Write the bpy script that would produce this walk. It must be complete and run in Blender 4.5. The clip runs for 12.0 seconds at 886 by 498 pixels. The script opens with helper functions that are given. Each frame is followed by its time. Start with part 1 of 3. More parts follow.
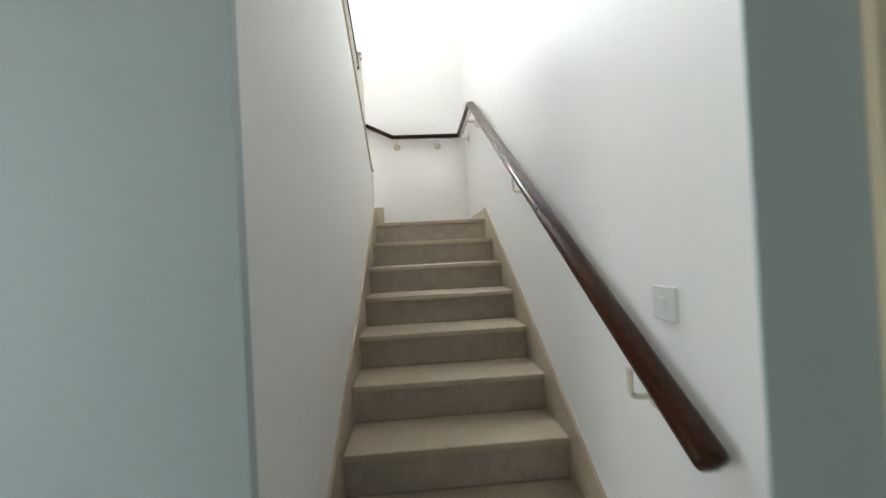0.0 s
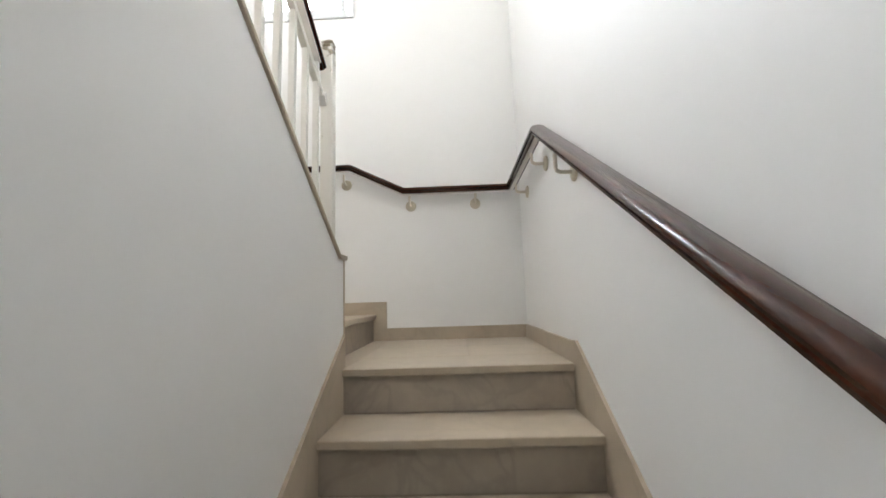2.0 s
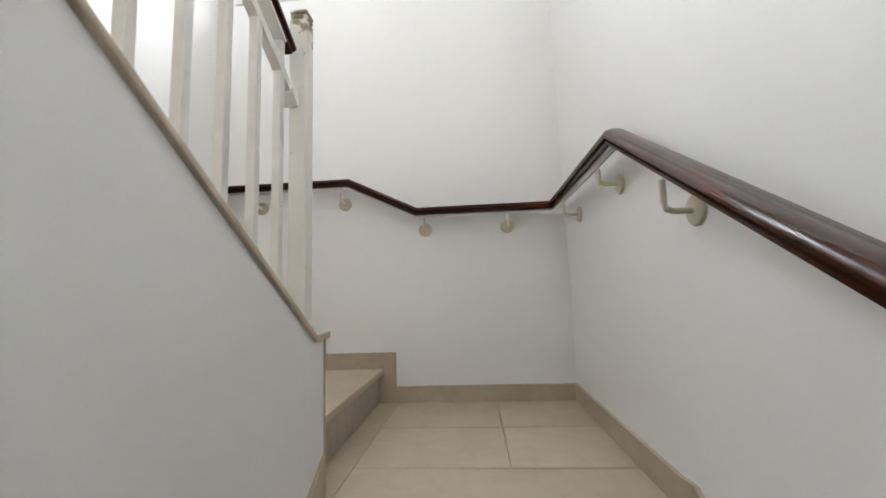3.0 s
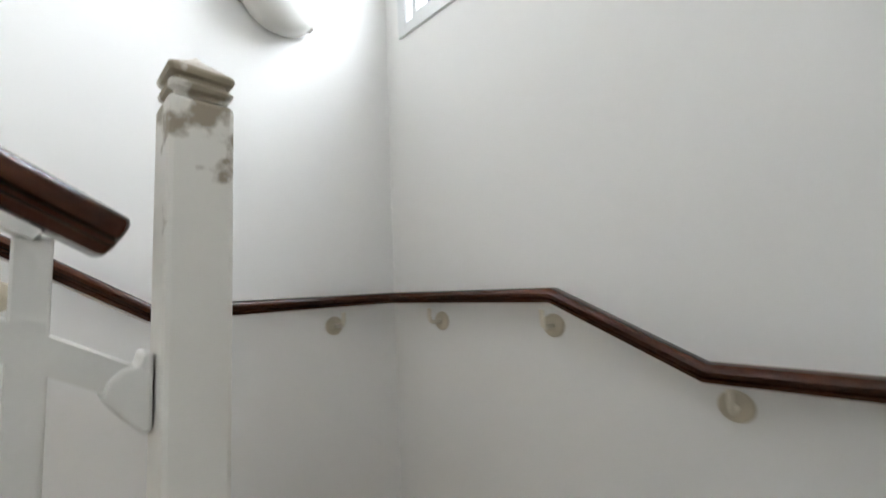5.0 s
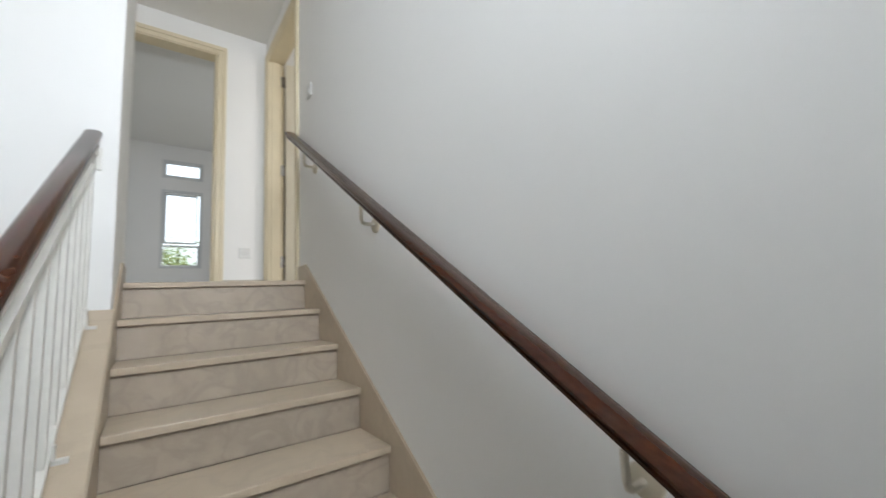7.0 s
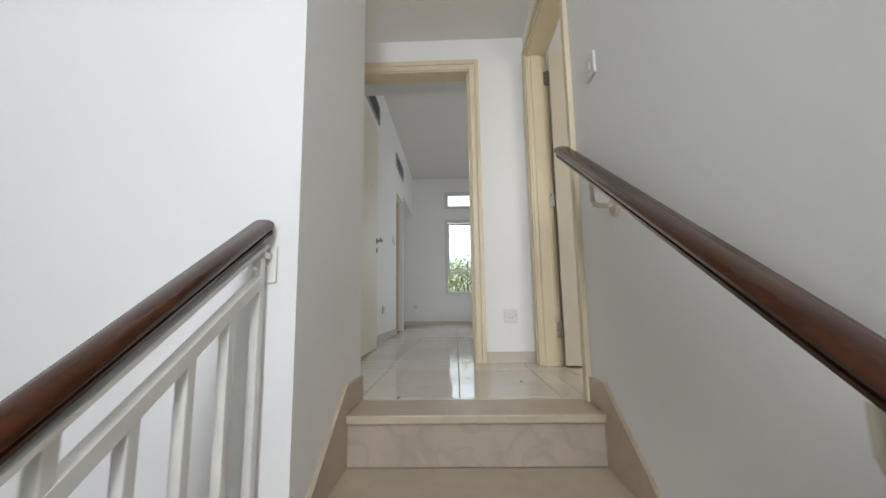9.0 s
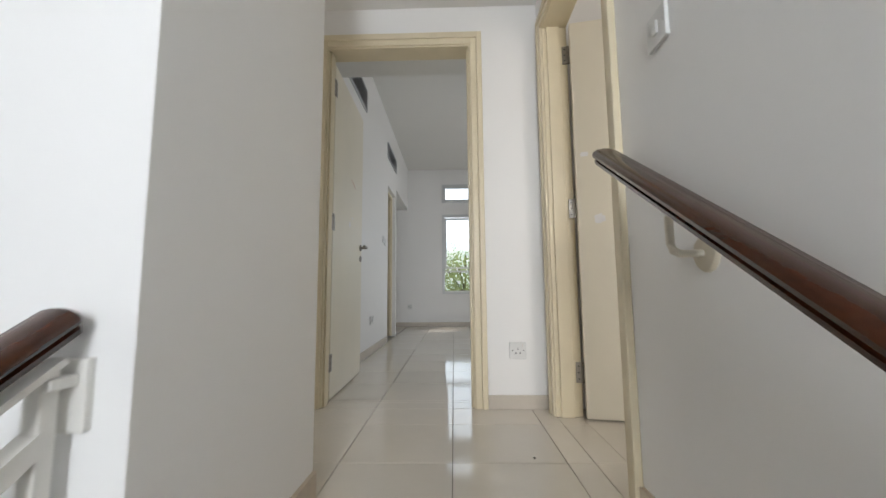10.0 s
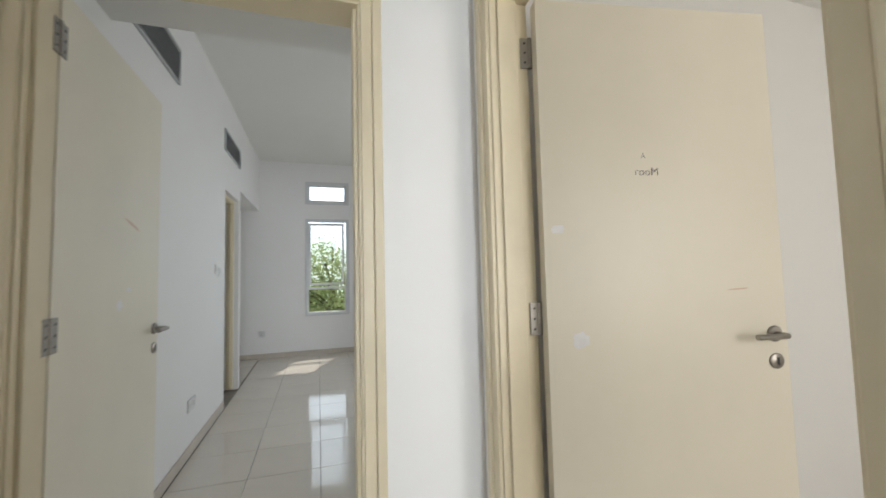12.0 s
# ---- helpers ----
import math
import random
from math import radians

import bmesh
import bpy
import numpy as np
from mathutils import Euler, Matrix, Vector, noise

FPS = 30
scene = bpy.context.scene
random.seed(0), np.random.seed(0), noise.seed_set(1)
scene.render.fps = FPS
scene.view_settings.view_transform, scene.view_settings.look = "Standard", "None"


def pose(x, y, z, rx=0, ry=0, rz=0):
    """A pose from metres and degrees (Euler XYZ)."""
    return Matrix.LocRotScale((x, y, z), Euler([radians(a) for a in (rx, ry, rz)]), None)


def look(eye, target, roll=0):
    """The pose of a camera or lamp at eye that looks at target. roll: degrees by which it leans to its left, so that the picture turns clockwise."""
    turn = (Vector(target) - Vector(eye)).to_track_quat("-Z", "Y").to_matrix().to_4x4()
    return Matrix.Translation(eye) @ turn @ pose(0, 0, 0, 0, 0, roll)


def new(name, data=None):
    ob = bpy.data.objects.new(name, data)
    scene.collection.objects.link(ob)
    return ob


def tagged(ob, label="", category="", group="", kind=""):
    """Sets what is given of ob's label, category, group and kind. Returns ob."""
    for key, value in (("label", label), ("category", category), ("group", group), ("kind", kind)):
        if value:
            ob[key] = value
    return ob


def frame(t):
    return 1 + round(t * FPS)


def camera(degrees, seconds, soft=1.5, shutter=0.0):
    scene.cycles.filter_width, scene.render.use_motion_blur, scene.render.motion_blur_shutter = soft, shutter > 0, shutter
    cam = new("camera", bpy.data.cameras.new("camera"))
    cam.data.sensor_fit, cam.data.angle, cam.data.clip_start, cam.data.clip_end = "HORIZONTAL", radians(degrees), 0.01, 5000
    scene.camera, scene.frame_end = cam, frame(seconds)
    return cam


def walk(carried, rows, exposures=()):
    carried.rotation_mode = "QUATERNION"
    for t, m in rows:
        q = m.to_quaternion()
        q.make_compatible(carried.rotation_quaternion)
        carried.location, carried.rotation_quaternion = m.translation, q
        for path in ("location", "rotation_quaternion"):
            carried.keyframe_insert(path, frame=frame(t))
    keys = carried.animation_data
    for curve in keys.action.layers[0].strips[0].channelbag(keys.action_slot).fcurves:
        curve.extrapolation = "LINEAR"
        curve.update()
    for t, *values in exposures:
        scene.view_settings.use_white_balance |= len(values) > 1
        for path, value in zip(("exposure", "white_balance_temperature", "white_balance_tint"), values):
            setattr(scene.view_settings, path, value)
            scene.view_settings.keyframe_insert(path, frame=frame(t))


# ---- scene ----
cam = camera(97.1, 12.0, shutter=0.3)
PATH = [
    (0, (0.349, -3.354, -0.278), (0.477, -1.358, -0.260), -3.0),
    (0.5, (0.39, -2.788, -0.252), (0.474, -0.793, -0.139), -2.4),
    (1, (0.444, -2.317, -0.158), (0.455, -0.325, 0.019), -2.2),
    (1.5, (0.447, -1.942, 0.036), (0.433, 0.045, 0.261), -1.8),
    (2, (0.484, -1.632, 0.272), (0.419, 0.351, 0.527), -1.9),
    (2.5, (0.452, -1.352, 0.431), (0.326, 0.626, 0.696), -1.9),
    (2.7, (0.446, -1.246, 0.482), (0.326, 0.736, 0.728), -1.9),
    (4.3, (0.390, -0.340, 1.042), (-0.367, 1.500, 1.239), -2.5),
    (4.5, (0.384, -0.257, 1.104), (-0.499, 1.529, 1.280), -2.5),
    (5, (0.347, -0.060, 1.264), (-1.028, 1.380, 1.451), -2.5),
    (5.2, (0.342, 0.010, 1.326), (-1.242, 1.215, 1.527), -1.6),
    (5.5, (0.272, 0.103, 1.442), (-1.546, 0.912, 1.648), -0.8),
    (5.8, (0.146, 0.175, 1.494), (-1.821, 0.440, 1.741), -0.3),
    (6, (0.103, 0.202, 1.543), (-1.880, 0.153, 1.798), -0.3),
    (6.2, (0.051, 0.229, 1.615), (-1.901, -0.164, 1.802), -0.3),
    (6.5, (-0.072, 0.338, 1.643), (-1.799, -0.657, 1.808), -2.4),
    (7, (-0.311, 0.309, 1.668), (-1.497, -1.284, 1.899), -2.6),
    (7.5, (-0.512, 0.110, 1.836), (-1.154, -1.759, 2.145), -2.1),
    (9.3, (-0.585, -0.945, 2.249), (-0.513, -2.927, 2.511), -0.9),
    (9.5, (-0.586, -1.027, 2.3), (-0.531, -3.013, 2.534), -1.0),
    (10, (-0.604, -1.274, 2.423), (-0.551, -3.261, 2.643), -0.5),
    (10.5, (-0.575, -1.548, 2.587), (-0.633, -3.538, 2.775), -0.5),
    (11, (-0.575, -1.745, 2.706), (-0.735, -3.732, 2.869), -0.6),
    (11.5, (-0.579, -2.026, 2.847), (-0.893, -3.996, 2.991), -0.6),
    (12, (-0.585, -2.221, 3.002), (-1.192, -4.123, 3.125), -1.4),
]
walk(cam, [(t, look(eye, target, roll)) for t, eye, target, roll in PATH],
     [(0, 0.95, 6700, 9), (0.5, 1.0, 6800, 12), (1.5, 0.8, 6750, 12), (2.7, 0.35, 6700, 12), (4.5, 0.15, 6550, 11), (5.5, -0.4, 6550, 10), (6.5, -0.65, 6550, 10),
      (7.5, -1.12, 6480, 10), (9.5, -1.12, 6650, 12), (10.5, -0.92, 6600, 11), (12, -0.85, 6500, 10)])

# ---- world and light ----
world = bpy.data.worlds.new("World")
scene.world = world
world.use_nodes = True
wn = world.node_tree.nodes
sky = wn.new("ShaderNodeTexSky")
sky.sky_type, sky.sun_disc = "NISHITA", False
sky.sun_elevation, sky.sun_rotation = radians(56), radians(200)
world.node_tree.links.new(sky.outputs[0], wn["Background"].inputs[0])
sky.dust_density, sky.air_density = 5.0, 1.0
wn["Background"].inputs[1].default_value = 0.15

sun = new("sun", bpy.data.lights.new("sun", "SUN"))
sun.data.energy, sun.data.angle, sun.data.color = 5.0, radians(0.5), (1.0, 0.95, 0.87)
sun.matrix_world = look((-3.4, -9.4, 14.8), (0, 0, 0))


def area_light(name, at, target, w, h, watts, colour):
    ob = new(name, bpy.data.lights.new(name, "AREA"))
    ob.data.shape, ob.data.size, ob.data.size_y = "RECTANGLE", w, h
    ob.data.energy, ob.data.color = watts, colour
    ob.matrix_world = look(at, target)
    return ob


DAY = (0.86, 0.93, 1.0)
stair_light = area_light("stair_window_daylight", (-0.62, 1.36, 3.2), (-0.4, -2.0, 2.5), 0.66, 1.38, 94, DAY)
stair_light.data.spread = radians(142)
# added lamp in an opening out of view, brightens the bedroom
area_light("bedroom_added_light", (-3.26, -6.2, 3.3), (0.0, -6.2, 2.6), 1.3, 1.3, 54, DAY)
# invented source at the hall's unseen east end, lifts its dark side
area_light("hall_added_light", (1.54, -2.75, 3.2), (0.0, -2.9, 2.8), 0.8, 1.1, 15, (1.0, 0.97, 0.92))
# unseen fill added behind the doorway to light the open door leaf
area_light("side_room_added_light", (-2.5, -0.56, 3.1), (-2.1, -3.3, 2.7), 1.1, 1.3, 48, (1.0, 0.97, 0.92))
# lamp added out of sight to the west, so the left wall is brighter
area_light("lower_hall_added_light", (-3.04, -4.5, 0.1), (0.0, -4.3, 0.0), 1.5, 1.5, 22, (0.88, 0.96, 1.0))

# ---- materials ----
def material(name, colour, rough=0.5, metal=0.0, vary=0.06, scale=4.0, bump=0.0, bump_scale=120.0, coat=0.0, second=None, veins=0.0, per_object=0.0):
    m = bpy.data.materials.new(name)
    m.use_nodes = True
    nt = m.node_tree
    n, l = nt.nodes, nt.links
    b = n["Principled BSDF"]
    b.inputs["Roughness"].default_value, b.inputs["Metallic"].default_value = rough, metal
    b.inputs["Coat Weight"].default_value, b.inputs["Coat Roughness"].default_value = coat, 0.12
    tc = n.new("ShaderNodeTexCoord")
    big = n.new("ShaderNodeTexNoise")
    big.inputs["Scale"].default_value, big.inputs["Detail"].default_value, big.inputs["Roughness"].default_value = scale, 6, 0.6
    l.new(tc.outputs["Object"], big.inputs["Vector"])
    ramp = n.new("ShaderNodeValToRGB")
    dark = second or tuple(c * (1 - 2 * vary) for c in colour)
    ramp.color_ramp.elements[0].position, ramp.color_ramp.elements[1].position = 0.3, 0.68
    ramp.color_ramp.elements[0].color, ramp.color_ramp.elements[1].color = (*dark, 1), (*colour, 1)
    l.new(big.outputs[0], ramp.inputs[0])
    out = ramp.outputs[0]
    if veins:
        v = n.new("ShaderNodeTexNoise")
        v.inputs["Scale"].default_value, v.inputs["Detail"].default_value, v.inputs["Distortion"].default_value = scale * 0.9, 10, 0.7
        l.new(tc.outputs["Object"], v.inputs["Vector"])
        r2 = n.new("ShaderNodeValToRGB")
        e = r2.color_ramp.elements
        e[0].position, e[1].position = 0.44, 0.56
        e[0].color, e[1].color = (0, 0, 0, 1), (0, 0, 0, 1)
        mid = r2.color_ramp.elements.new(0.5)
        mid.color = (veins, veins, veins, 1)
        l.new(v.outputs[0], r2.inputs[0])
        mix = n.new("ShaderNodeMix")
        mix.data_type = "RGBA"
        mix.inputs["B"].default_value = (*(c * 0.74 for c in colour), 1)
        l.new(r2.outputs[0], mix.inputs["Factor"])
        l.new(out, mix.inputs["A"])
        out = mix.outputs["Result"]
    if per_object:
        info = n.new("ShaderNodeObjectInfo")
        mr = n.new("ShaderNodeMapRange")
        mr.inputs["To Min"].default_value, mr.inputs["To Max"].default_value = 1 - per_object, 1 + per_object
        l.new(info.outputs["Random"], mr.inputs["Value"])
        hs = n.new("ShaderNodeHueSaturation")
        l.new(mr.outputs[0], hs.inputs["Value"])
        l.new(out, hs.inputs["Color"])
        out = hs.outputs[0]
    l.new(out, b.inputs["Base Color"])
    fine = n.new("ShaderNodeTexNoise")
    fine.inputs["Scale"].default_value, fine.inputs["Detail"].default_value = bump_scale, 3
    l.new(tc.outputs["Object"], fine.inputs["Vector"])
    rr = n.new("ShaderNodeMapRange")
    rr.inputs["To Min"].default_value, rr.inputs["To Max"].default_value = max(0.02, rough * 0.85), min(1, rough * 1.15)
    l.new(big.outputs[0], rr.inputs["Value"])
    l.new(rr.outputs[0], b.inputs["Roughness"])
    if bump:
        bp = n.new("ShaderNodeBump")
        bp.inputs["Strength"].default_value, bp.inputs["Distance"].default_value = bump, 0.002
        l.new(fine.outputs[0], bp.inputs["Height"])
        l.new(bp.outputs[0], b.inputs["Normal"])
    return m


PAINT = material("white_wall_paint", (0.85, 0.84, 0.82), 0.55, vary=0.012, scale=1.3, bump=0.08, bump_scale=160)
# wall paint with the dim, cool daylight of the lower hall mixed into it
COOL_LIT = material("wall_paint_cool_light_tint", (0.46, 0.535, 0.545), 0.6, vary=0.02, scale=1.3, bump=0.08, bump_scale=160)
CEIL = material("ceiling_paint", (0.80, 0.79, 0.76), 0.8, vary=0.015, scale=1.0, bump=0.15)
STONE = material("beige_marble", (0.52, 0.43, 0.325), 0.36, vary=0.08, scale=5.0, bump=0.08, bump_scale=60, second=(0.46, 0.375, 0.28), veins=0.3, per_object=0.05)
# same marble with stronger veins, darkened to put the risers' shade into colour
RISER = material("beige_marble_shaded_riser", (0.45, 0.38, 0.305), 0.4, vary=0.08, scale=6.0, bump=0.08, bump_scale=60, second=(0.37, 0.31, 0.245), veins=0.6, per_object=0.07)
JOINT = material("grey_joint_mortar", (0.22, 0.19, 0.16), 0.9, vary=0.1, scale=20, bump=0.4)
TILE = material("glossy_cream_tile", (0.66, 0.61, 0.53), 0.075, vary=0.03, scale=3.0, bump=0.03, bump_scale=9, per_object=0.03)
WOOD = material("dark_mahogany", (0.052, 0.015, 0.0055), 0.2, vary=0.1, scale=5.0, bump=0.03, bump_scale=40, second=(0.031, 0.0085, 0.0035))
wn2, wl2 = WOOD.node_tree.nodes, WOOD.node_tree.links
wn2["Principled BSDF"].inputs["Specular IOR Level"].default_value = 0.26
grain = wn2.new("ShaderNodeMapping")          # long streaks down the length of the flights
grain.inputs["Rotation"].default_value = (radians(32), 0, 0)
grain.inputs["Scale"].default_value = (14.0, 0.6, 14.0)
wl2.new(next(n for n in wn2 if n.type == "TEX_COORD").outputs["Object"], grain.inputs["Vector"])
for noise in [n for n in wn2 if n.type == "TEX_NOISE"]:
    wl2.new(grain.outputs[0], noise.inputs["Vector"])
CREAM = material("cream_door_paint", (0.82, 0.77, 0.645), 0.36, vary=0.03, scale=2.2, bump=0.12, bump_scale=90)
FRAME = material("cream_frame_paint", (0.72, 0.63, 0.45), 0.42, vary=0.04, scale=5.0, bump=0.15, bump_scale=90)
METALW = material("white_painted_metal", (0.76, 0.74, 0.69), 0.4, vary=0.05, scale=14.0, bump=0.12, bump_scale=150)
BRACK = material("ivory_bracket_paint", (0.72, 0.66, 0.55), 0.45, vary=0.05, scale=14.0, bump=0.1)
PLATE = material("tan_wall_plate", (0.60, 0.53, 0.41), 0.5, vary=0.06, scale=14.0, bump=0.1)
# white frames greyed: their backlit shade is part of this colour
PVC = material("backlit_white_frame", (0.66, 0.67, 0.67), 0.35, vary=0.02, scale=6.0)
PLASTIC = material("white_plastic", (0.72, 0.72, 0.70), 0.36, vary=0.02, scale=10.0)
DARK = material("dark_slots", (0.03, 0.03, 0.03), 0.6, vary=0.1, scale=10.0)
STEEL = material("brushed_steel", (0.36, 0.335, 0.30), 0.36, metal=1.0, vary=0.06, scale=30.0, bump=0.05, bump_scale=300)
OPAL = material("opal_lamp_glass", (0.74, 0.73, 0.69), 0.22, vary=0.03, scale=6.0, coat=0.4)
VENT = material("grey_vent_metal", (0.50, 0.51, 0.52), 0.5, vary=0.05, scale=10)
# dark grey for the shaded gaps between the vent slats
SHADE = material("vent_inside_shade", (0.16, 0.165, 0.17), 0.7, vary=0.05, scale=10)
SKIRT = material("pale_stone_skirting", (0.60, 0.54, 0.46), 0.38, vary=0.06, scale=5.0, veins=0.15)
INK = material("dark_marker_ink", (0.15, 0.13, 0.16), 0.7, vary=0.1, scale=30)
# real filler on door_2, painted sheen on door_1
FILLER_GLOSS = material("pale_filler_and_gloss", (0.88, 0.87, 0.86), 0.6, vary=0.05, scale=30)
SMEAR = material("pink_smear", (0.74, 0.55, 0.44), 0.6, vary=0.1, scale=30)
BARK = material("tree_bark", (0.12, 0.085, 0.06), 0.9, vary=0.2, scale=8, bump=0.6, bump_scale=30)
LEAF = material("tree_leaves", (0.16, 0.22, 0.08), 0.55, vary=0.2, scale=2.0, second=(0.09, 0.14, 0.05))
lt = LEAF.node_tree
tr = lt.nodes.new("ShaderNodeBsdfTranslucent")
tr.inputs[0].default_value = (0.62, 0.74, 0.36, 1)
ad = lt.nodes.new("ShaderNodeMixShader")
ad.inputs[0].default_value = 0.65
lt.links.new(lt.nodes["Principled BSDF"].outputs[0], ad.inputs[1])
lt.links.new(tr.outputs[0], ad.inputs[2])
lt.links.new(ad.outputs[0], lt.nodes["Material Output"].inputs[0])
SOIL = material("sandy_garden_ground", (0.34, 0.28, 0.20), 0.9, vary=0.15, scale=0.6, bump=0.5, bump_scale=20)

GLASS = bpy.data.materials.new("window_glass")
GLASS.use_nodes = True
gb = GLASS.node_tree.nodes["Principled BSDF"]
gb.inputs["Transmission Weight"].default_value, gb.inputs["Roughness"].default_value, gb.inputs["IOR"].default_value = 1.0, 0.0, 1.1

# the post paint: rubbed grubby patches below its moulded head
POST = material("grubby_post_paint", (0.76, 0.73, 0.67), 0.45, vary=0.04, scale=16, bump=0.12)
pn, pl = POST.node_tree.nodes, POST.node_tree.links
ptc = pn.new("ShaderNodeTexCoord")
psep = pn.new("ShaderNodeSeparateXYZ")
pl.new(ptc.outputs["Object"], psep.inputs[0])
pband = pn.new("ShaderNodeMapRange")
pband.inputs["From Min"].default_value, pband.inputs["From Max"].default_value = 0.85, 0.98
pl.new(psep.outputs["Z"], pband.inputs["Value"])
pnoise = pn.new("ShaderNodeTexNoise")
pnoise.inputs["Scale"].default_value, pnoise.inputs["Detail"].default_value = 30, 8
pl.new(ptc.outputs["Object"], pnoise.inputs["Vector"])
pmul = pn.new("ShaderNodeMath")
pmul.operation = "MULTIPLY_ADD"
pmul.inputs[1].default_value, pmul.inputs[2].default_value = 3.0, -1.45
pl.new(pnoise.outputs[0], pmul.inputs[0])
padd = pn.new("ShaderNodeMath")
pl.new(pmul.outputs[0], padd.inputs[0])
pl.new(pband.outputs[0], padd.inputs[1])
pramp = pn.new("ShaderNodeValToRGB")
pramp.color_ramp.elements[0].position, pramp.color_ramp.elements[1].position = 0.64, 0.95
pramp.color_ramp.elements[0].color, pramp.color_ramp.elements[1].color = (0, 0, 0, 1), (0.85, 0.85, 0.85, 1)
pl.new(padd.outputs[0], pramp.inputs[0])
pmix = pn.new("ShaderNodeMix")
pmix.data_type = "RGBA"
pmix.inputs["A"].default_value, pmix.inputs["B"].default_value = (0.76, 0.73, 0.67, 1), (0.23, 0.175, 0.10, 1)
pl.new(pramp.outputs[0], pmix.inputs["Factor"])
pl.new(pmix.outputs["Result"], pn["Principled BSDF"].inputs["Base Color"])


# ---- mesh helpers ----
def box(bm, x0, x1, y0, y1, z0, z1, bevel=0.0):
    m = Matrix.LocRotScale(((x0 + x1) / 2, (y0 + y1) / 2, (z0 + z1) / 2), None, (abs(x1 - x0), abs(y1 - y0), abs(z1 - z0)))
    made = bmesh.ops.create_cube(bm, size=1, matrix=m)
    if bevel:
        edges = list({e for v in made["verts"] for e in v.link_edges})
        bmesh.ops.bevel(bm, geom=edges, offset=bevel, segments=2, affect="EDGES", profile=0.5)
    return bm


def boxes(*rows, bevel=0.0):
    bm = bmesh.new()
    for row in rows:
        box(bm, *row, bevel=bevel)
    return bm


def prism(bm, outline, axis, a, b, bevel=0.0):
    """An outline in the plane across axis ('x': y,z pairs; 'y': x,z pairs; 'z': x,y pairs), drawn out from a to b."""
    def put(p, q, d):
        return (d, p, q) if axis == "x" else (p, d, q) if axis == "y" else (p, q, d)
    low = [bm.verts.new(put(p, q, a)) for p, q in outline]
    high = [bm.verts.new(put(p, q, b)) for p, q in outline]
    n = len(outline)
    faces = [bm.faces.new(low), bm.faces.new(list(reversed(high)))]
    for i in range(n):
        faces.append(bm.faces.new((low[i], high[i], high[(i + 1) % n], low[(i + 1) % n])))
    bmesh.ops.recalc_face_normals(bm, faces=faces)
    if bevel:
        bmesh.ops.bevel(bm, geom=list({e for f in faces for e in f.edges}), offset=bevel, segments=2, affect="EDGES", profile=0.5)
    return bm


def tube(bm, points, radius, sides=10):
    """A round rod along points."""
    return sweep(bm, points, [(radius * math.cos(2 * math.pi * i / sides), radius * math.sin(2 * math.pi * i / sides)) for i in range(sides)])


def sweep(bm, points, profile, nose=0.0):
    """A profile (sideways, up) carried along points, mitred at the bends; nose: how far its ends are rounded out."""
    pts = [Vector(p) for p in points]
    rings = []
    for i, p in enumerate(pts):
        a = (p - pts[i - 1]).normalized() if i else None
        b = (pts[i + 1] - p).normalized() if i < len(pts) - 1 else None
        d = b if a is None else a if b is None else (a + b).normalized()
        ref = Vector((0, 0, 1)) if abs(d.z) < 0.95 else Vector((0, 1, 0))
        side = d.cross(ref).normalized()
        up = side.cross(d).normalized()
        k = 1.0 if a is None or b is None else min(1.6, 1 / max(0.5, a.dot(d)))
        turn_flat = 0.0 if a is None or b is None else (Vector((a.x, a.y)).normalized() - Vector((b.x, b.y)).normalized()).length if min(Vector((a.x, a.y)).length, Vector((b.x, b.y)).length) > 0.01 else 0.0
        ks, ku = (k, 1.0) if turn_flat > 0.05 else (1.0, k)
        rings.append([bm.verts.new(p + side * s * ks + up * u * ku) for s, u in profile])
    n = len(profile)
    if nose:
        for end, inner, at in ((0, 1, pts[0]), (-1, -2, pts[-1])):
            d = (at - pts[inner]).normalized()
            first = [v.co.copy() for v in rings[end]]
            for out, k in ((0.4, 0.95), (0.8, 0.8), (1.0, 0.55)):
                ring = [bm.verts.new(at + (c - at) * k + d * nose * out) for c in first]
                rings.insert(0, ring) if end == 0 else rings.append(ring)
    faces = [bm.faces.new(rings[0]), bm.faces.new(list(reversed(rings[-1])))]
    for r, q in zip(rings, rings[1:]):
        for i in range(n):
            faces.append(bm.faces.new((r[i], r[(i + 1) % n], q[(i + 1) % n], q[i])))
    bmesh.ops.recalc_face_normals(bm, faces=faces)
    return bm


def lathe(bm, outline, at, axis, sides=24):
    """Turn an outline (radius, distance) about an axis direction at a point."""
    z = Vector(axis).normalized()
    x = z.orthogonal().normalized()
    y = z.cross(x)
    rings = []
    for r, d in outline:
        rings.append([bm.verts.new(Vector(at) + z * d + (x * math.cos(2 * math.pi * i / sides) + y * math.sin(2 * math.pi * i / sides)) * max(r, 1e-4)) for i in range(sides)])
    faces = []
    for r, q in zip(rings, rings[1:]):
        for i in range(sides):
            faces.append(bm.faces.new((r[i], r[(i + 1) % sides], q[(i + 1) % sides], q[i])))
    faces += [bm.faces.new(rings[0]), bm.faces.new(list(reversed(rings[-1])))]
    bmesh.ops.recalc_face_normals(bm, faces=faces)
    return bm


def mesh_of(bm, name, mat, smooth=False):
    me = bpy.data.meshes.new(name)
    bm.to_mesh(me)
    bm.free()
    me.materials.append(mat)
    if smooth:
        for p in me.polygons:
            p.use_smooth = True
        me.set_sharp_from_angle(angle=radians(38))
    return me


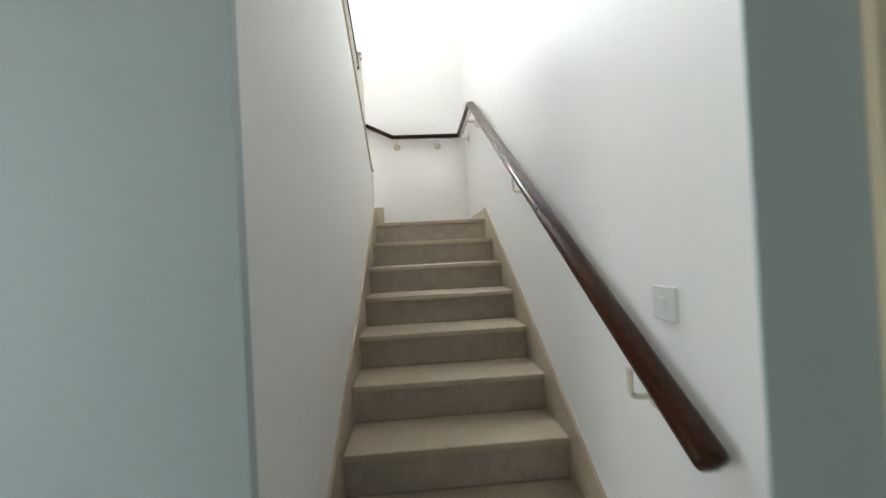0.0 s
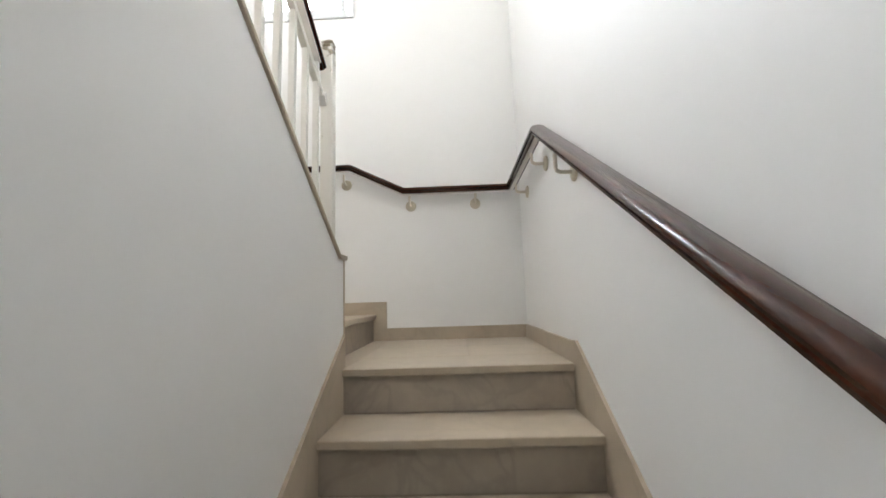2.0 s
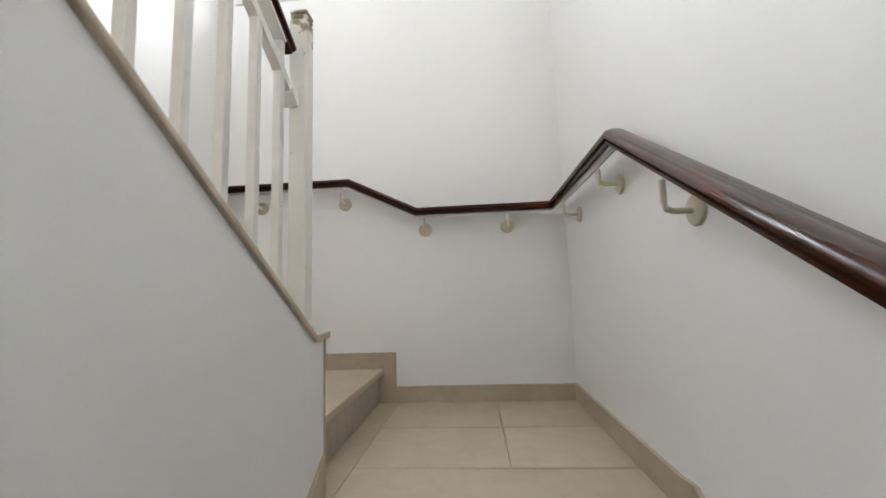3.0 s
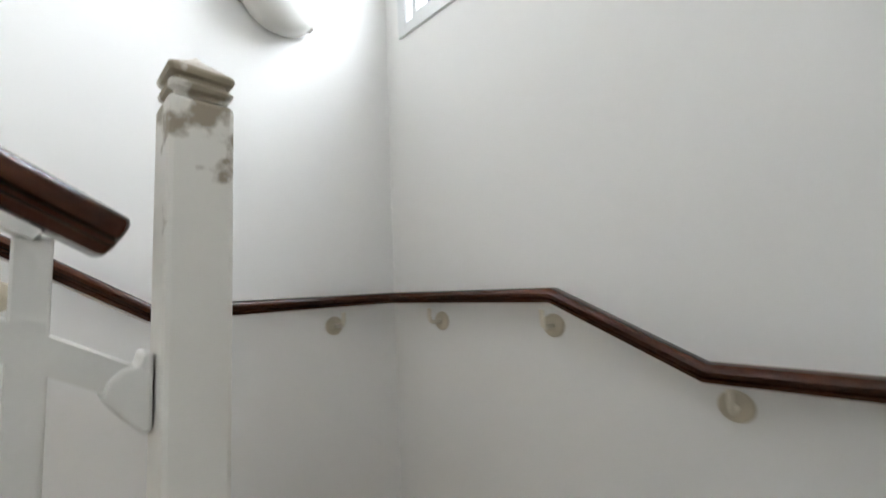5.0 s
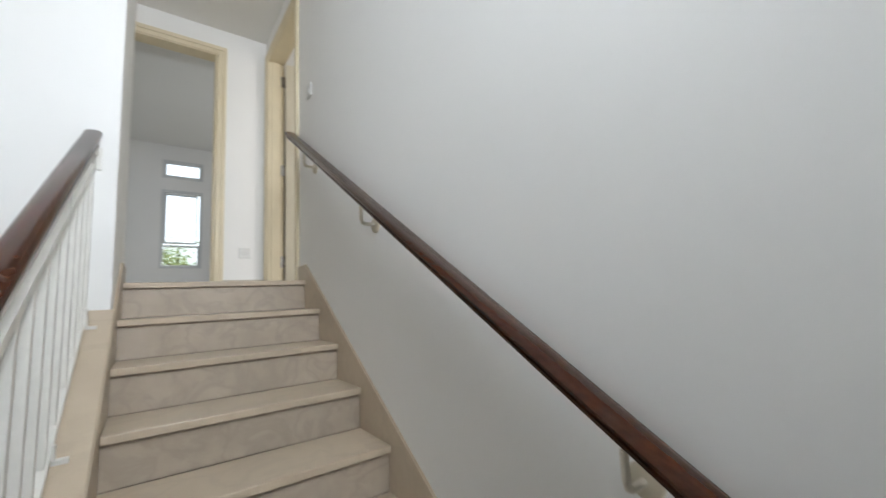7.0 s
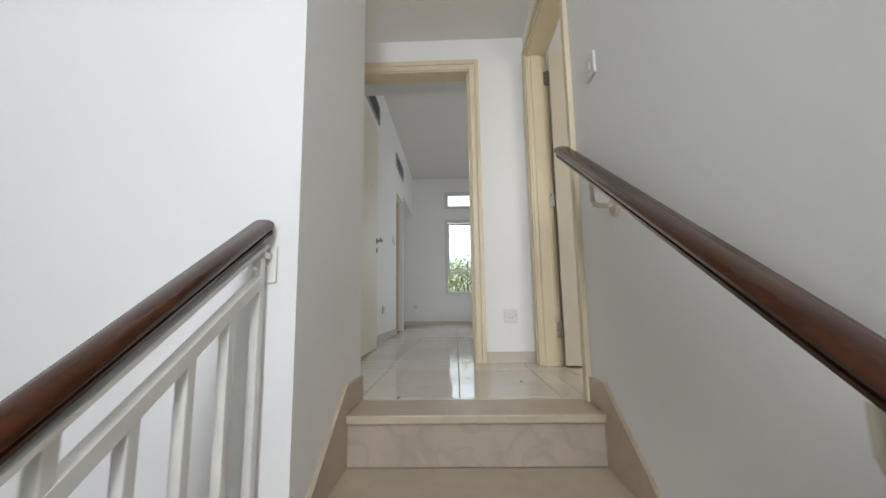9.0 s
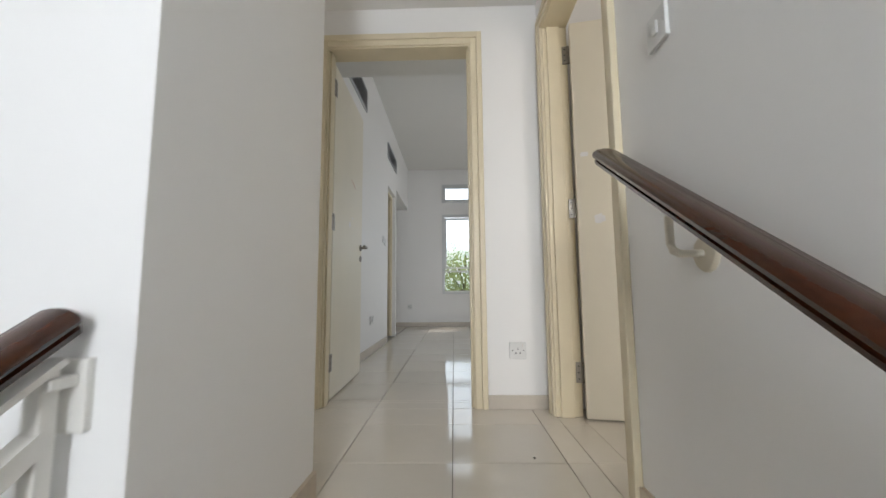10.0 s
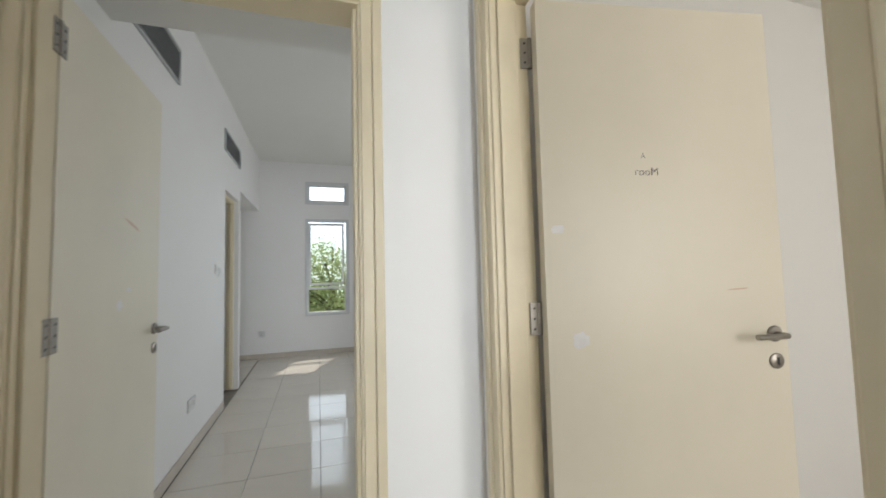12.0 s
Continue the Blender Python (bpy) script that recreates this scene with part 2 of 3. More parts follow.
def part(name, bm, mat, parent=None, label="", smooth=False):
    ob = new(name, mesh_of(bm, name, mat, smooth))
    if parent is not None:
        ob.parent = parent
        ob.matrix_parent_inverse = parent.matrix_world.inverted() if parent.parent is None else Matrix.Identity(4)
    if label:
        ob["label"] = label
    return ob


def structure(name, bm, mat, label, category):
    return tagged(part(name, bm, mat), label, category, kind="structure")


def empty(name, at, label, category, group="", kind=""):
    ob = new(name)
    ob.matrix_world = pose(*at)
    bpy.context.view_layer.update()
    return tagged(ob, label, category, group, kind)


# ---- plan: heights and lines ----
RISE = 0.18
GO1, GO2 = 0.29, 0.2715
GROUND, UPPER = -9 * RISE, 10 * RISE
EAST, NORTH, WEST = 0.957, 1.122, -1.112
SP0, SP1 = -0.175, -0.012          # the low wall between the flights
OVER = -1.80                       # wall above the first flight
SLOPE2 = RISE / GO2
TOP = -2.24                        # top nosing of the second flight
HALL_CEIL, STAIR_CEIL, ROOM_CEIL = 4.13, 4.55, 4.79
SOUTH = -3.46

# ---- walls ----
structure("wall_east", boxes((EAST, 1.10, -2.682, NORTH + 0.16, GROUND, STAIR_CEIL)), PAINT, "smooth white painted stairwell wall beside the lower flight", "wall")
structure("wall_north", boxes(
    (WEST - 0.12, EAST, NORTH, NORTH + 0.16, GROUND, 2.49), (WEST - 0.12, EAST, NORTH, NORTH + 0.16, 3.92, STAIR_CEIL),
    (WEST - 0.12, -0.972, NORTH, NORTH + 0.16, 2.49, 3.92), (-0.272, EAST, NORTH, NORTH + 0.16, 2.49, 3.92)),
    PAINT, "white painted stairwell end wall with a high window", "wall")
structure("wall_west", boxes(
    (WEST - 0.12, WEST, -2.44, NORTH, GROUND, STAIR_CEIL), (WEST - 0.12, WEST, -3.36, -2.44, 3.92, STAIR_CEIL), (WEST - 0.12, WEST, SOUTH, -3.36, 1.5, STAIR_CEIL)),
    PAINT, "white painted wall beside the upper flight", "wall")
curb = lambda y: 0.455 - (y + 0.0) * SLOPE2
bm = bmesh.new()
prism(bm, [(0.066, GROUND), (0.066, 0.455), (0.0, 0.455), (OVER, curb(OVER)), (OVER, GROUND)], "x", SP0, SP1)
structure("wall_spine", bm, PAINT, "low sloping white wall between the two stair flights", "wall")
structure("wall_hall_side", boxes((SP0, SP1, -2.50, OVER, GROUND, STAIR_CEIL)), PAINT, "white full-height wall at the head of the stairs", "wall")
structure("wall_over_stairs", boxes((SP1, EAST, OVER - 0.15, OVER, 1.5, STAIR_CEIL)), PAINT, "white wall above the lower flight, lit by the window", "wall")
structure("wall_south", boxes(
    (WEST - 3.2, -0.747, SOUTH - 0.12, SOUTH, 1.5, ROOM_CEIL), (-0.747, 0.166, SOUTH - 0.12, SOUTH, 3.917, ROOM_CEIL), (0.166, 1.6, SOUTH - 0.12, SOUTH, 1.5, ROOM_CEIL)),
    PAINT, "white painted wall of the upper hall with a doorway", "wall")
structure("wall_hall_east", boxes((1.5, 1.6, SOUTH, -3.2, 1.5, HALL_CEIL), (1.5, 1.6, -2.3, OVER - 0.15, 1.5, HALL_CEIL), (1.5, 1.6, -3.2, -2.3, 1.5, 2.6), (1.5, 1.6, -3.2, -2.3, 3.8, HALL_CEIL), (EAST, 1.5, OVER - 0.15, OVER, 1.5, HALL_CEIL)), PAINT, "white wall closing the upper hall", "wall")
structure("hall_ceiling", boxes((WEST, 1.6, SOUTH, OVER - 0.15, HALL_CEIL, HALL_CEIL + 0.1), (WEST, SP0, OVER - 0.15, OVER, HALL_CEIL, HALL_CEIL + 0.1)), CEIL, "flat white ceiling of the upper hall", "ceiling")
structure("stair_ceiling", boxes((WEST - 0.12, 1.1, OVER, NORTH + 0.16, STAIR_CEIL, STAIR_CEIL + 0.1), (WEST, SP0, OVER - 0.0, OVER + 0.1, HALL_CEIL, STAIR_CEIL)), CEIL, "flat white stairwell ceiling", "ceiling")
structure("upper_slab", boxes((WEST, SP0, SOUTH, TOP - 0.06, 1.5, 1.788), (SP0, SP1, SOUTH, -2.50, 1.5, 1.788), (SP1, 1.5, SOUTH, OVER - 0.15, 1.5, 1.788), (WEST - 0.12, WEST, -3.36, -2.44, 1.5, 1.788),
    (-3.3, 2.0, -8.66, SOUTH - 0.12, 1.5, 1.788), (-0.747, 0.166, SOUTH - 0.12, SOUTH, 1.5, 1.788)), JOINT, "grey bed and joints under the upper floor tiles", "floor")

# lower hall
structure("floor", boxes((-3.0, 3.0, -7.0, NORTH, GROUND - 0.15, GROUND)), TILE, "pale tiled floor of the lower hall", "floor")
structure("lower_ceiling", boxes((-3.0, 3.0, -7.0, -2.50, 1.36, 1.498), (SP1, EAST, -2.50, OVER, 1.36, 1.498)), CEIL, "white ceiling of the lower hall", "ceiling")
structure("wall_lower_west", boxes((-3.0, SP0, -2.535, -2.38, GROUND, 1.36), (SP0, SP1, -2.535, -2.50, GROUND, 1.36), (-3.1, -3.0, -7.0, -5.3, GROUND, 1.36), (-3.1, -3.0, -3.7, -2.40, GROUND, 1.36), (-3.1, -3.0, -5.3, -3.7, GROUND, -0.7), (-3.1, -3.0, -5.3, -3.7, 0.9, 1.36)), COOL_LIT, "lower hall wall beside the stairs, cool daylight tinted into its paint", "wall")
structure("wall_lower_east", boxes((EAST, 1.10, -2.69, -2.682, GROUND, 1.36), (1.10, 3.0, -2.69, -2.55, GROUND, 1.36), (3.0, 3.1, -7.0, -2.55, GROUND, 1.36)), COOL_LIT, "lower hall wall at the foot of the stairs, cool daylight tinted into its paint", "wall")
structure("wall_lower_south", boxes((-3.1, 3.1, -7.12, -7.0, GROUND, 1.36)), COOL_LIT, "wall closing the lower hall, cool daylight tinted into its paint", "wall")

# bedroom at the end of the hall
RX = 0.265
structure("wall_bedroom_east", boxes((RX, RX + 0.12, -6.40, SOUTH - 0.12, 1.5, ROOM_CEIL), (RX, RX + 0.12, -7.08, -6.40, 3.86, ROOM_CEIL), (RX, RX + 0.12, -7.16, -7.08, 1.5, ROOM_CEIL), (RX, RX + 0.12, -8.66, -7.16, 4.0, ROOM_CEIL)),
    PAINT, "white bedroom wall with a side doorway and vents", "wall")
structure("wall_niche", boxes((RX + 0.12, 1.1, -7.16, -7.08, 1.5, 4.1), (1.0, 1.1, -8.66, -7.16, 1.5, 4.1), (RX + 0.12, 1.1, -8.66, -7.16, 4.0, 4.1)), PAINT, "white walls of a shallow bedroom recess", "wall")
structure("wall_side_passage", boxes((1.6, 1.7, -7.16, -5.6, 1.5, 4.1), (RX + 0.12, 1.7, -5.6, -5.5, 1.5, 4.1), (RX + 0.12, 1.7, -7.08, -5.5, 4.1, 4.2)), PAINT, "white walls of a small unlit side room", "wall")
FAR = -8.66
W0, W1 = -1.025, -0.42
structure("wall_far", boxes(
    (W1, 1.1, FAR - 0.16, FAR, 1.5, ROOM_CEIL), (-3.3, W0, FAR - 0.16, FAR, 1.5, ROOM_CEIL), (W0, W1, FAR - 0.16, FAR, 1.5, 2.42),
    (W0, W1, FAR - 0.16, FAR, 3.87, 4.16), (W0, W1, FAR - 0.16, FAR, 4.46, ROOM_CEIL)), PAINT, "white bedroom wall with two windows one above the other", "wall")
structure("wall_bedroom_west", boxes((-3.3, -3.2, FAR, -6.9, 1.5, ROOM_CEIL), (-3.3, -3.2, -5.5, SOUTH - 0.12, 1.5, ROOM_CEIL), (-3.3, -3.2, -6.9, -5.5, 1.5, 2.6), (-3.3, -3.2, -6.9, -5.5, 4.0, ROOM_CEIL)), PAINT, "white bedroom wall", "wall")
structure("bedroom_ceiling", boxes((-3.3, RX + 0.12, FAR - 0.16, SOUTH - 0.12, ROOM_CEIL, ROOM_CEIL + 0.1), (-3.2, RX, -4.20, SOUTH - 0.12, HALL_CEIL, ROOM_CEIL)), CEIL, "flat white bedroom ceiling with a lower part at the door", "ceiling")

# side room behind the second door
structure("wall_side_room", boxes(
    (-4.3, -4.2, SOUTH, -0.6, 1.5, 4.3), (-4.3, -3.1, -0.6, -0.5, 1.5, 4.3), (-1.9, WEST - 0.12, -0.6, -0.5, 1.5, 4.3), (-3.1, -1.9, -0.6, -0.5, 1.5, 2.4), (-3.1, -1.9, -0.6, -0.5, 3.8, 4.3)),
    PAINT, "white walls of the side room", "wall")
structure("side_room_ceiling", boxes((-4.3, WEST - 0.12, SOUTH, -0.5, 4.3, 4.4)), CEIL, "white ceiling of the side room", "ceiling")
structure("side_room_floor", boxes((-4.3, WEST - 0.12, SOUTH, -0.5, 1.6, 1.80)), TILE, "pale glossy floor of the side room", "floor")

# ---- staircase ----
stairs = empty("staircase", (0.47, -2.3, GROUND), "two flights of beige marble stairs with a split landing", "staircase", kind="structure")
NOSE = 0.022


def step(x0, x1, y_nose, z, depth, back):
    """One marble tread and the riser below it; back: -1 or 1, the way the flight climbs in y."""
    y1 = y_nose + back * depth
    part("tread", boxes((x0, x1, min(y_nose, y1), max(y_nose, y1), z - 0.03, z), bevel=0.004), STONE, stairs)
    yr = y_nose + back * NOSE
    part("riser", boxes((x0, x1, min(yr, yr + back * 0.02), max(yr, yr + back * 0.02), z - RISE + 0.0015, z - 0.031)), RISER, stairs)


for k in range(1, 9):
    step(SP1 + 0.013, EAST - 0.014, -(9 - k) * GO1, (k - 9) * RISE, GO1 + NOSE, 1)
step(SP1 + 0.013, EAST - 0.014, 0.0, 0.0, 0.30, 1)
bm = bmesh.new()
outline = [(-9 * GO1 + 0.05, GROUND), (-9 * GO1 + 0.35, GROUND + 0.1)]
for k in range(1, 10):
    y = -(9 - k) * GO1 + NOSE + 0.018
    outline += [(y, (k - 10) * RISE - 0.03), (y, (k - 9) * RISE - 0.029)]
prism(bm, [(-8 * GO1 + 0.06, GROUND)] + outline[3:] + [(NORTH, -0.029), (NORTH, GROUND)], "x", SP1 + 0.002, EAST - 0.002)
part("core", bm, JOINT, stairs)
# landing slabs, two rows
XL = -0.085
for x0, x1 in ((SP1 + 0.013, 0.53), (0.532, EAST - 0.014)):
    part("landing_slab", boxes((x0, x1, 0.302, 0.70, -0.03, 0.0), bevel=0.0015), STONE, stairs)
    part("landing_slab", boxes((x0, x1, 0.702, NORTH - 0.014, -0.03, 0.0), bevel=0.0015), STONE, stairs)
part("landing_slab", boxes((XL - 0.0225, SP1 + 0.011, 0.074, NORTH - 0.014, -0.03, 0.0)), STONE, stairs)
# the single step up to the second landing
part("tread", boxes((-0.385, XL, 0.075, NORTH - 0.014, RISE - 0.03, RISE), bevel=0.004), STONE, stairs)
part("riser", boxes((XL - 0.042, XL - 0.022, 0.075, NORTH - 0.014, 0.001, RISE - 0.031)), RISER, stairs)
for y0, y1 in ((-0.09, 0.55), (0.552, NORTH - 0.014)):
    part("landing_slab", boxes((WEST + 0.014, -0.387, y0, y1, RISE - 0.03, RISE), bevel=0.0015), STONE, stairs)
part("landing_slab", boxes((-0.385, SP0 - 0.014, -0.09, 0.0745, RISE - 0.03, RISE)), STONE, stairs)
part("core", boxes((WEST, XL - 0.043, 0.058, NORTH, -0.2, RISE - 0.031), (WEST, SP0, -0.3, 0.058, -0.2, RISE - 0.031)), JOINT, stairs)
for k in range(2, 10):
    step(WEST + 0.014, SP0 - 0.013, TOP + (10 - k) * GO2, k * RISE, GO2 + NOSE, -1)
step(WEST + 0.014, SP0 - 0.013, TOP, UPPER, 0.235, -1)
bm = bmesh.new()
outline = []
for k in range(2, 11):
    y = TOP + (10 - k) * GO2 - NOSE - 0.018
    outline += [(y, (k - 1) * RISE - 0.03), (y, k * RISE - 0.029)]
prism(bm, outline + [(TOP - 0.2, UPPER - 0.029), (TOP - 0.2, UPPER - 0.3), (-0.3, -0.15), (-0.07, -0.1)], "x", WEST + 0.002, SP0 - 0.002)
part("core", bm, JOINT, stairs)

# marble skirtings that climb with the flights
S1, H = RISE / GO1, 0.10
slope1 = lambda y: y * S1 + 0.105
for name_x in ((SP1, SP1 + 0.012), (EAST - 0.013, EAST)):
    bm = bmesh.new()
    end = 0.055 if name_x[0] < 0.5 else NORTH
    if name_x[0] < 0.5:
        prism(bm, [(-2.53, slope1(-2.53)), (-2.53, GROUND), (-2.3, GROUND), (end, slope1(0) - 0.3), (end, slope1(0.0) + 0.03)], "x", *name_x)
    else:
        prism(bm, [(-2.55, slope1(-2.55)), (-2.55, GROUND), (-2.3, GROUND), (0.0, -0.25), (NORTH, -0.03), (NORTH, 0.085), (0.05, 0.085), (-0.02, slope1(-0.02))], "x", *name_x)
    part("skirting", bm, STONE, stairs)
part("skirting", boxes((-0.012, EAST - 0.013, NORTH - 0.013, NORTH, -0.02, 0.085), bevel=0.002), STONE, stairs)
part("skirting", boxes((-0.40, -0.012, NORTH - 0.013, NORTH, -0.02, 0.268), bevel=0.002), STONE, stairs)
part("skirting", boxes((WEST, -0.40, NORTH - 0.013, NORTH, 0.1, 0.268), bevel=0.002), STONE, stairs)
slope2 = lambda y: UPPER + 0.10 + (TOP - y) * SLOPE2
bm = bmesh.new()
prism(bm, [(NORTH, 0.1), (NORTH, 0.268), (0.10, 0.268), (-0.02, slope2(-0.02)), (TOP - 0.02, slope2(TOP - 0.02) - 0.01), (TOP - 0.05, UPPER + 0.10), (-2.42, UPPER + 0.095), (-2.42, UPPER - 0.05), (TOP, UPPER - 0.25), (0.05, 0.1)], "x", WEST, WEST + 0.013)
part("skirting", bm, STONE, stairs)
bm = bmesh.new()
prism(bm, [(-0.02, 0.14), (-0.02, slope2(-0.02)), (TOP - 0.02, slope2(TOP - 0.02) - 0.01), (TOP - 0.05, UPPER + 0.10), (-2.50, UPPER + 0.095), (-2.50, UPPER - 0.05), (TOP, UPPER - 0.25)], "x", SP0 - 0.012, SP0)
part("skirting", bm, STONE, stairs)
# coping on the low wall
bm = bmesh.new()
prism(bm, [(0.092, 0.458), (0.092, 0.478), (-0.006, 0.476), (OVER, curb(OVER) + 0.021), (OVER, curb(OVER) + 0.001), (0.0, 0.456)], "x", SP0 - 0.014, SP1 + 0.012, bevel=0.003)
part("edge_strip", boxes((SP0 + 0.002, SP1 + 0.004, 0.066, 0.074, -0.02, 0.455)), STONE, stairs)
part("coping", bm, STONE, stairs, "thin beige marble coping")

# ---- handrails ----
RAIL = [(-0.022, -0.020), (0.022, -0.020), (0.025, -0.010), (0.020, -0.006), (0.020, -0.002), (0.031, 0.001), (0.034, 0.010), (0.031, 0.019), (0.022, 0.026), (0.008, 0.029),
        (-0.008, 0.029), (-0.022, 0.026), (-0.031, 0.019), (-0.034, 0.010), (-0.031, 0.001), (-0.020, -0.002), (-0.020, -0.006), (-0.025, -0.010)]
RXE, RYN, RXW = 0.885, 1.045, -1.035


def wall_rail():
    root = empty("wall_handrail", (RXE, 1.0, 1.0), "dark polished mahogany handrail on ivory wall brackets", "handrail")
    path = [(RXE, -2.63, -0.705), (RXE, 0.115, 1.03), (RXE, RYN - 0.02, 1.03), (RXE - 0.02, RYN, 1.03), (0.13, RYN, 1.03), (-0.25, RYN, 1.215),
            (RXW + 0.03, RYN, 1.215), (RXW, RYN - 0.03, 1.215), (RXW, 0.17, 1.215), (RXW, -2.36, 2.795)]
    part("rail", sweep(bmesh.new(), path, [(p * 1.06, 0.029 + (q - 0.029) * 0.9) for p, q in RAIL], nose=0.016), WOOD, root, "dark polished mahogany rail", smooth=True)
    part("rail_bar", sweep(bmesh.new(), path, [(-0.012, -0.021), (0.012, -0.021), (0.012, -0.016), (-0.012, -0.016)]), METALW, root, "white painted flat bar under the rail")
    return root


rail = wall_rail()


def bracket(at, out, rail_z):
    """A round wall plate and a bent rod up to the rail. at: on the wall; out: unit way off the wall."""
    a, o = Vector(at), Vector(out)
    foot = part("bracket", tube(bmesh.new(), [a + o * 0.004, a + o * 0.055, a + o * 0.068 + Vector((0, 0, 0.006)), a + o * 0.073 + Vector((0, 0, 0.02)), Vector((a.x, a.y, rail_z)) + o * 0.073], 0.008, 10), BRACK, rail, "ivory painted bent bracket", smooth=True)
    part("wall_plate", lathe(bmesh.new(), [(0.038, 0.0), (0.038, 0.004), (0.034, 0.009), (0.01, 0.012)], a, o, 24), PLATE, foot, smooth=True)


for y in (-2.36, -1.255, -0.145):
    bracket((EAST, y, 1.03 + (y - 0.115) * 0.645 - 0.115), (-1, 0, 0), 1.03 + (y - 0.115) * 0.645 - 0.04)
for y in (0.29, 0.82):
    bracket((EAST, y, 0.935), (-1, 0, 0), 0.99)
for x, z in ((0.635, 0.945), (0.172, 0.945), (-0.295, 1.12), (-0.803, 1.12)):
    bracket((x, NORTH, z), (0, -1, 0), z + 0.055)
for y in (0.80, 0.295):
    bracket((WEST, y, 1.12), (1, 0, 0), 1.175)
for y in (-0.125, -1.262, -2.065):
    z = 1.215 + (0.17 - y) * 0.6245
    bracket((WEST, y, z - 0.115), (1, 0, 0), z - 0.04)

# balustrade on the low wall
BX = (SP0 + SP1) / 2
B0, B1 = (-0.005, 1.356), (-1.775, 2.418)
bslope = (B1[1] - B0[1]) / (B0[0] - B1[0])
brail = lambda y: B0[1] + (B0[0] - y) * bslope
copz = lambda y: curb(y) + 0.021
bal = empty("stair_balustrade", (BX, -0.9, copz(-0.9)), "white painted metal balustrade with a mahogany handrail", "balustrade")
SLIM = [(p * 0.86, -0.020 + (q + 0.020) * 0.8) for p, q in RAIL]
bal_rail = part("rail", sweep(bmesh.new(), [(BX, -0.016, brail(-0.016) - 0.043), (BX, B1[0], B1[1] - 0.028)], SLIM, nose=0.007), WOOD, bal, "dark polished mahogany rail", smooth=True)
part("flat_bar", sweep(bmesh.new(), [(BX, -0.06, brail(-0.06) - 0.074), (BX, -1.77, brail(-1.77) - 0.074)], [(-0.02, -0.004), (0.02, -0.004), (0.02, 0.005), (-0.02, 0.005)]), METALW, bal)
LOW = 0.16
part("upper_bar", sweep(bmesh.new(), [(BX, 0.0, brail(0.0) - LOW), (BX, -1.76, brail(-1.76) - LOW)], [(-0.013, -0.013), (0.013, -0.013), (0.013, 0.013), (-0.013, 0.013)]), METALW, bal)
part("lower_bar", sweep(bmesh.new(), [(BX, -0.03, copz(-0.03) + 0.03), (BX, -1.76, copz(-1.76) + 0.03)], [(-0.016, -0.008), (0.016, -0.008), (0.016, 0.008), (-0.016, 0.008)]), METALW, bal)
for i in range(15):
    y = -0.062 - i * 0.1213
    top = brail(y) - (0.075 if i % 5 == 0 or i == 14 else LOW)
    part("baluster", boxes((BX - 0.0115, BX + 0.0115, y - 0.0115, y + 0.0115, copz(y) + 0.03, top), bevel=0.002), METALW, bal)
for y in (-0.5, -1.2, -1.7):
    part("foot_bracket", boxes((BX - 0.05, BX - 0.016, y - 0.012, y + 0.012, copz(y) - 0.006, copz(y) + 0.006), (BX - 0.022, BX - 0.016, y - 0.012, y + 0.012, copz(y), copz(y) + 0.045)), METALW, bal)
part("post_collar", prism(bmesh.new(), [(0.0135, 1.152), (0.0135, 1.218), (0.007, 1.218), (0.005, 1.207), (-0.006, 1.207), (-0.016, 1.198), (-0.02, 1.184), (-0.006, 1.166), (0.007, 1.152)], "x", BX - 0.02, BX + 0.024, bevel=0.003), METALW, bal, "flared white collar against the post")
zc = brail(-1.78) - 0.13
part("wall_bracket", boxes((BX - 0.03, BX + 0.03, OVER, OVER + 0.012, zc - 0.045, zc + 0.05), (BX - 0.02, BX + 0.02, OVER + 0.012, OVER + 0.05, zc + 0.015, zc + 0.03), bevel=0.002), METALW, bal)


def newel_post():
    """A square post with a moulded, pointed head."""
    at = (-0.0745, 0.042, 0.476)
    root = empty("newel_post", at, "white painted square newel post, grubby below its pointed head", "newel post")
    h = 1.008
    w = 0.0272
    bm = boxes((at[0] - w, at[0] + w, at[1] - w, at[1] + w, 0, 0.969), bevel=0.005)
    for v in bm.verts:
        v.co = Vector((v.co.x - at[0], v.co.y - at[1], v.co.z))
    ob = part("shaft", bm, POST)
    ob.parent = root
    # one closed outline, square in plan: two mouldings and a pyramid
    bm = bmesh.new()
    levels = [(0.9695, 0.0237), (0.972, 0.0211), (0.975, 0.0216), (0.977, 0.0255), (0.981, 0.0266), (0.984, 0.0248), (0.986, 0.0216), (0.989, 0.0216), (0.991, 0.0262),
              (0.995, 0.0276), (0.998, 0.0272), (1.000, 0.0248), (1.015, 0.0065), (1.021, 0.001)]
    rings = []
    for z, s in levels:
        c = min(0.003, s * 0.3)
        rings.append([bm.verts.new((x, y, z)) for x, y in ((-s + c, -s), (s - c, -s), (s, -s + c), (s, s - c), (s - c, s), (-s + c, s), (-s, s - c), (-s, -s + c))])
    fs = [bm.faces.new(rings[0]), bm.faces.new(rings[-1])]
    for r, q in zip(rings, rings[1:]):
        fs += [bm.faces.new((r[k], r[(k + 1) % 8], q[(k + 1) % 8], q[k])) for k in range(8)]
    bmesh.ops.recalc_face_normals(bm, faces=fs)
    ob = part("head", bm, POST, None, "moulded pyramid head with brown grime")
    ob.parent = root
    return root


newel_post()

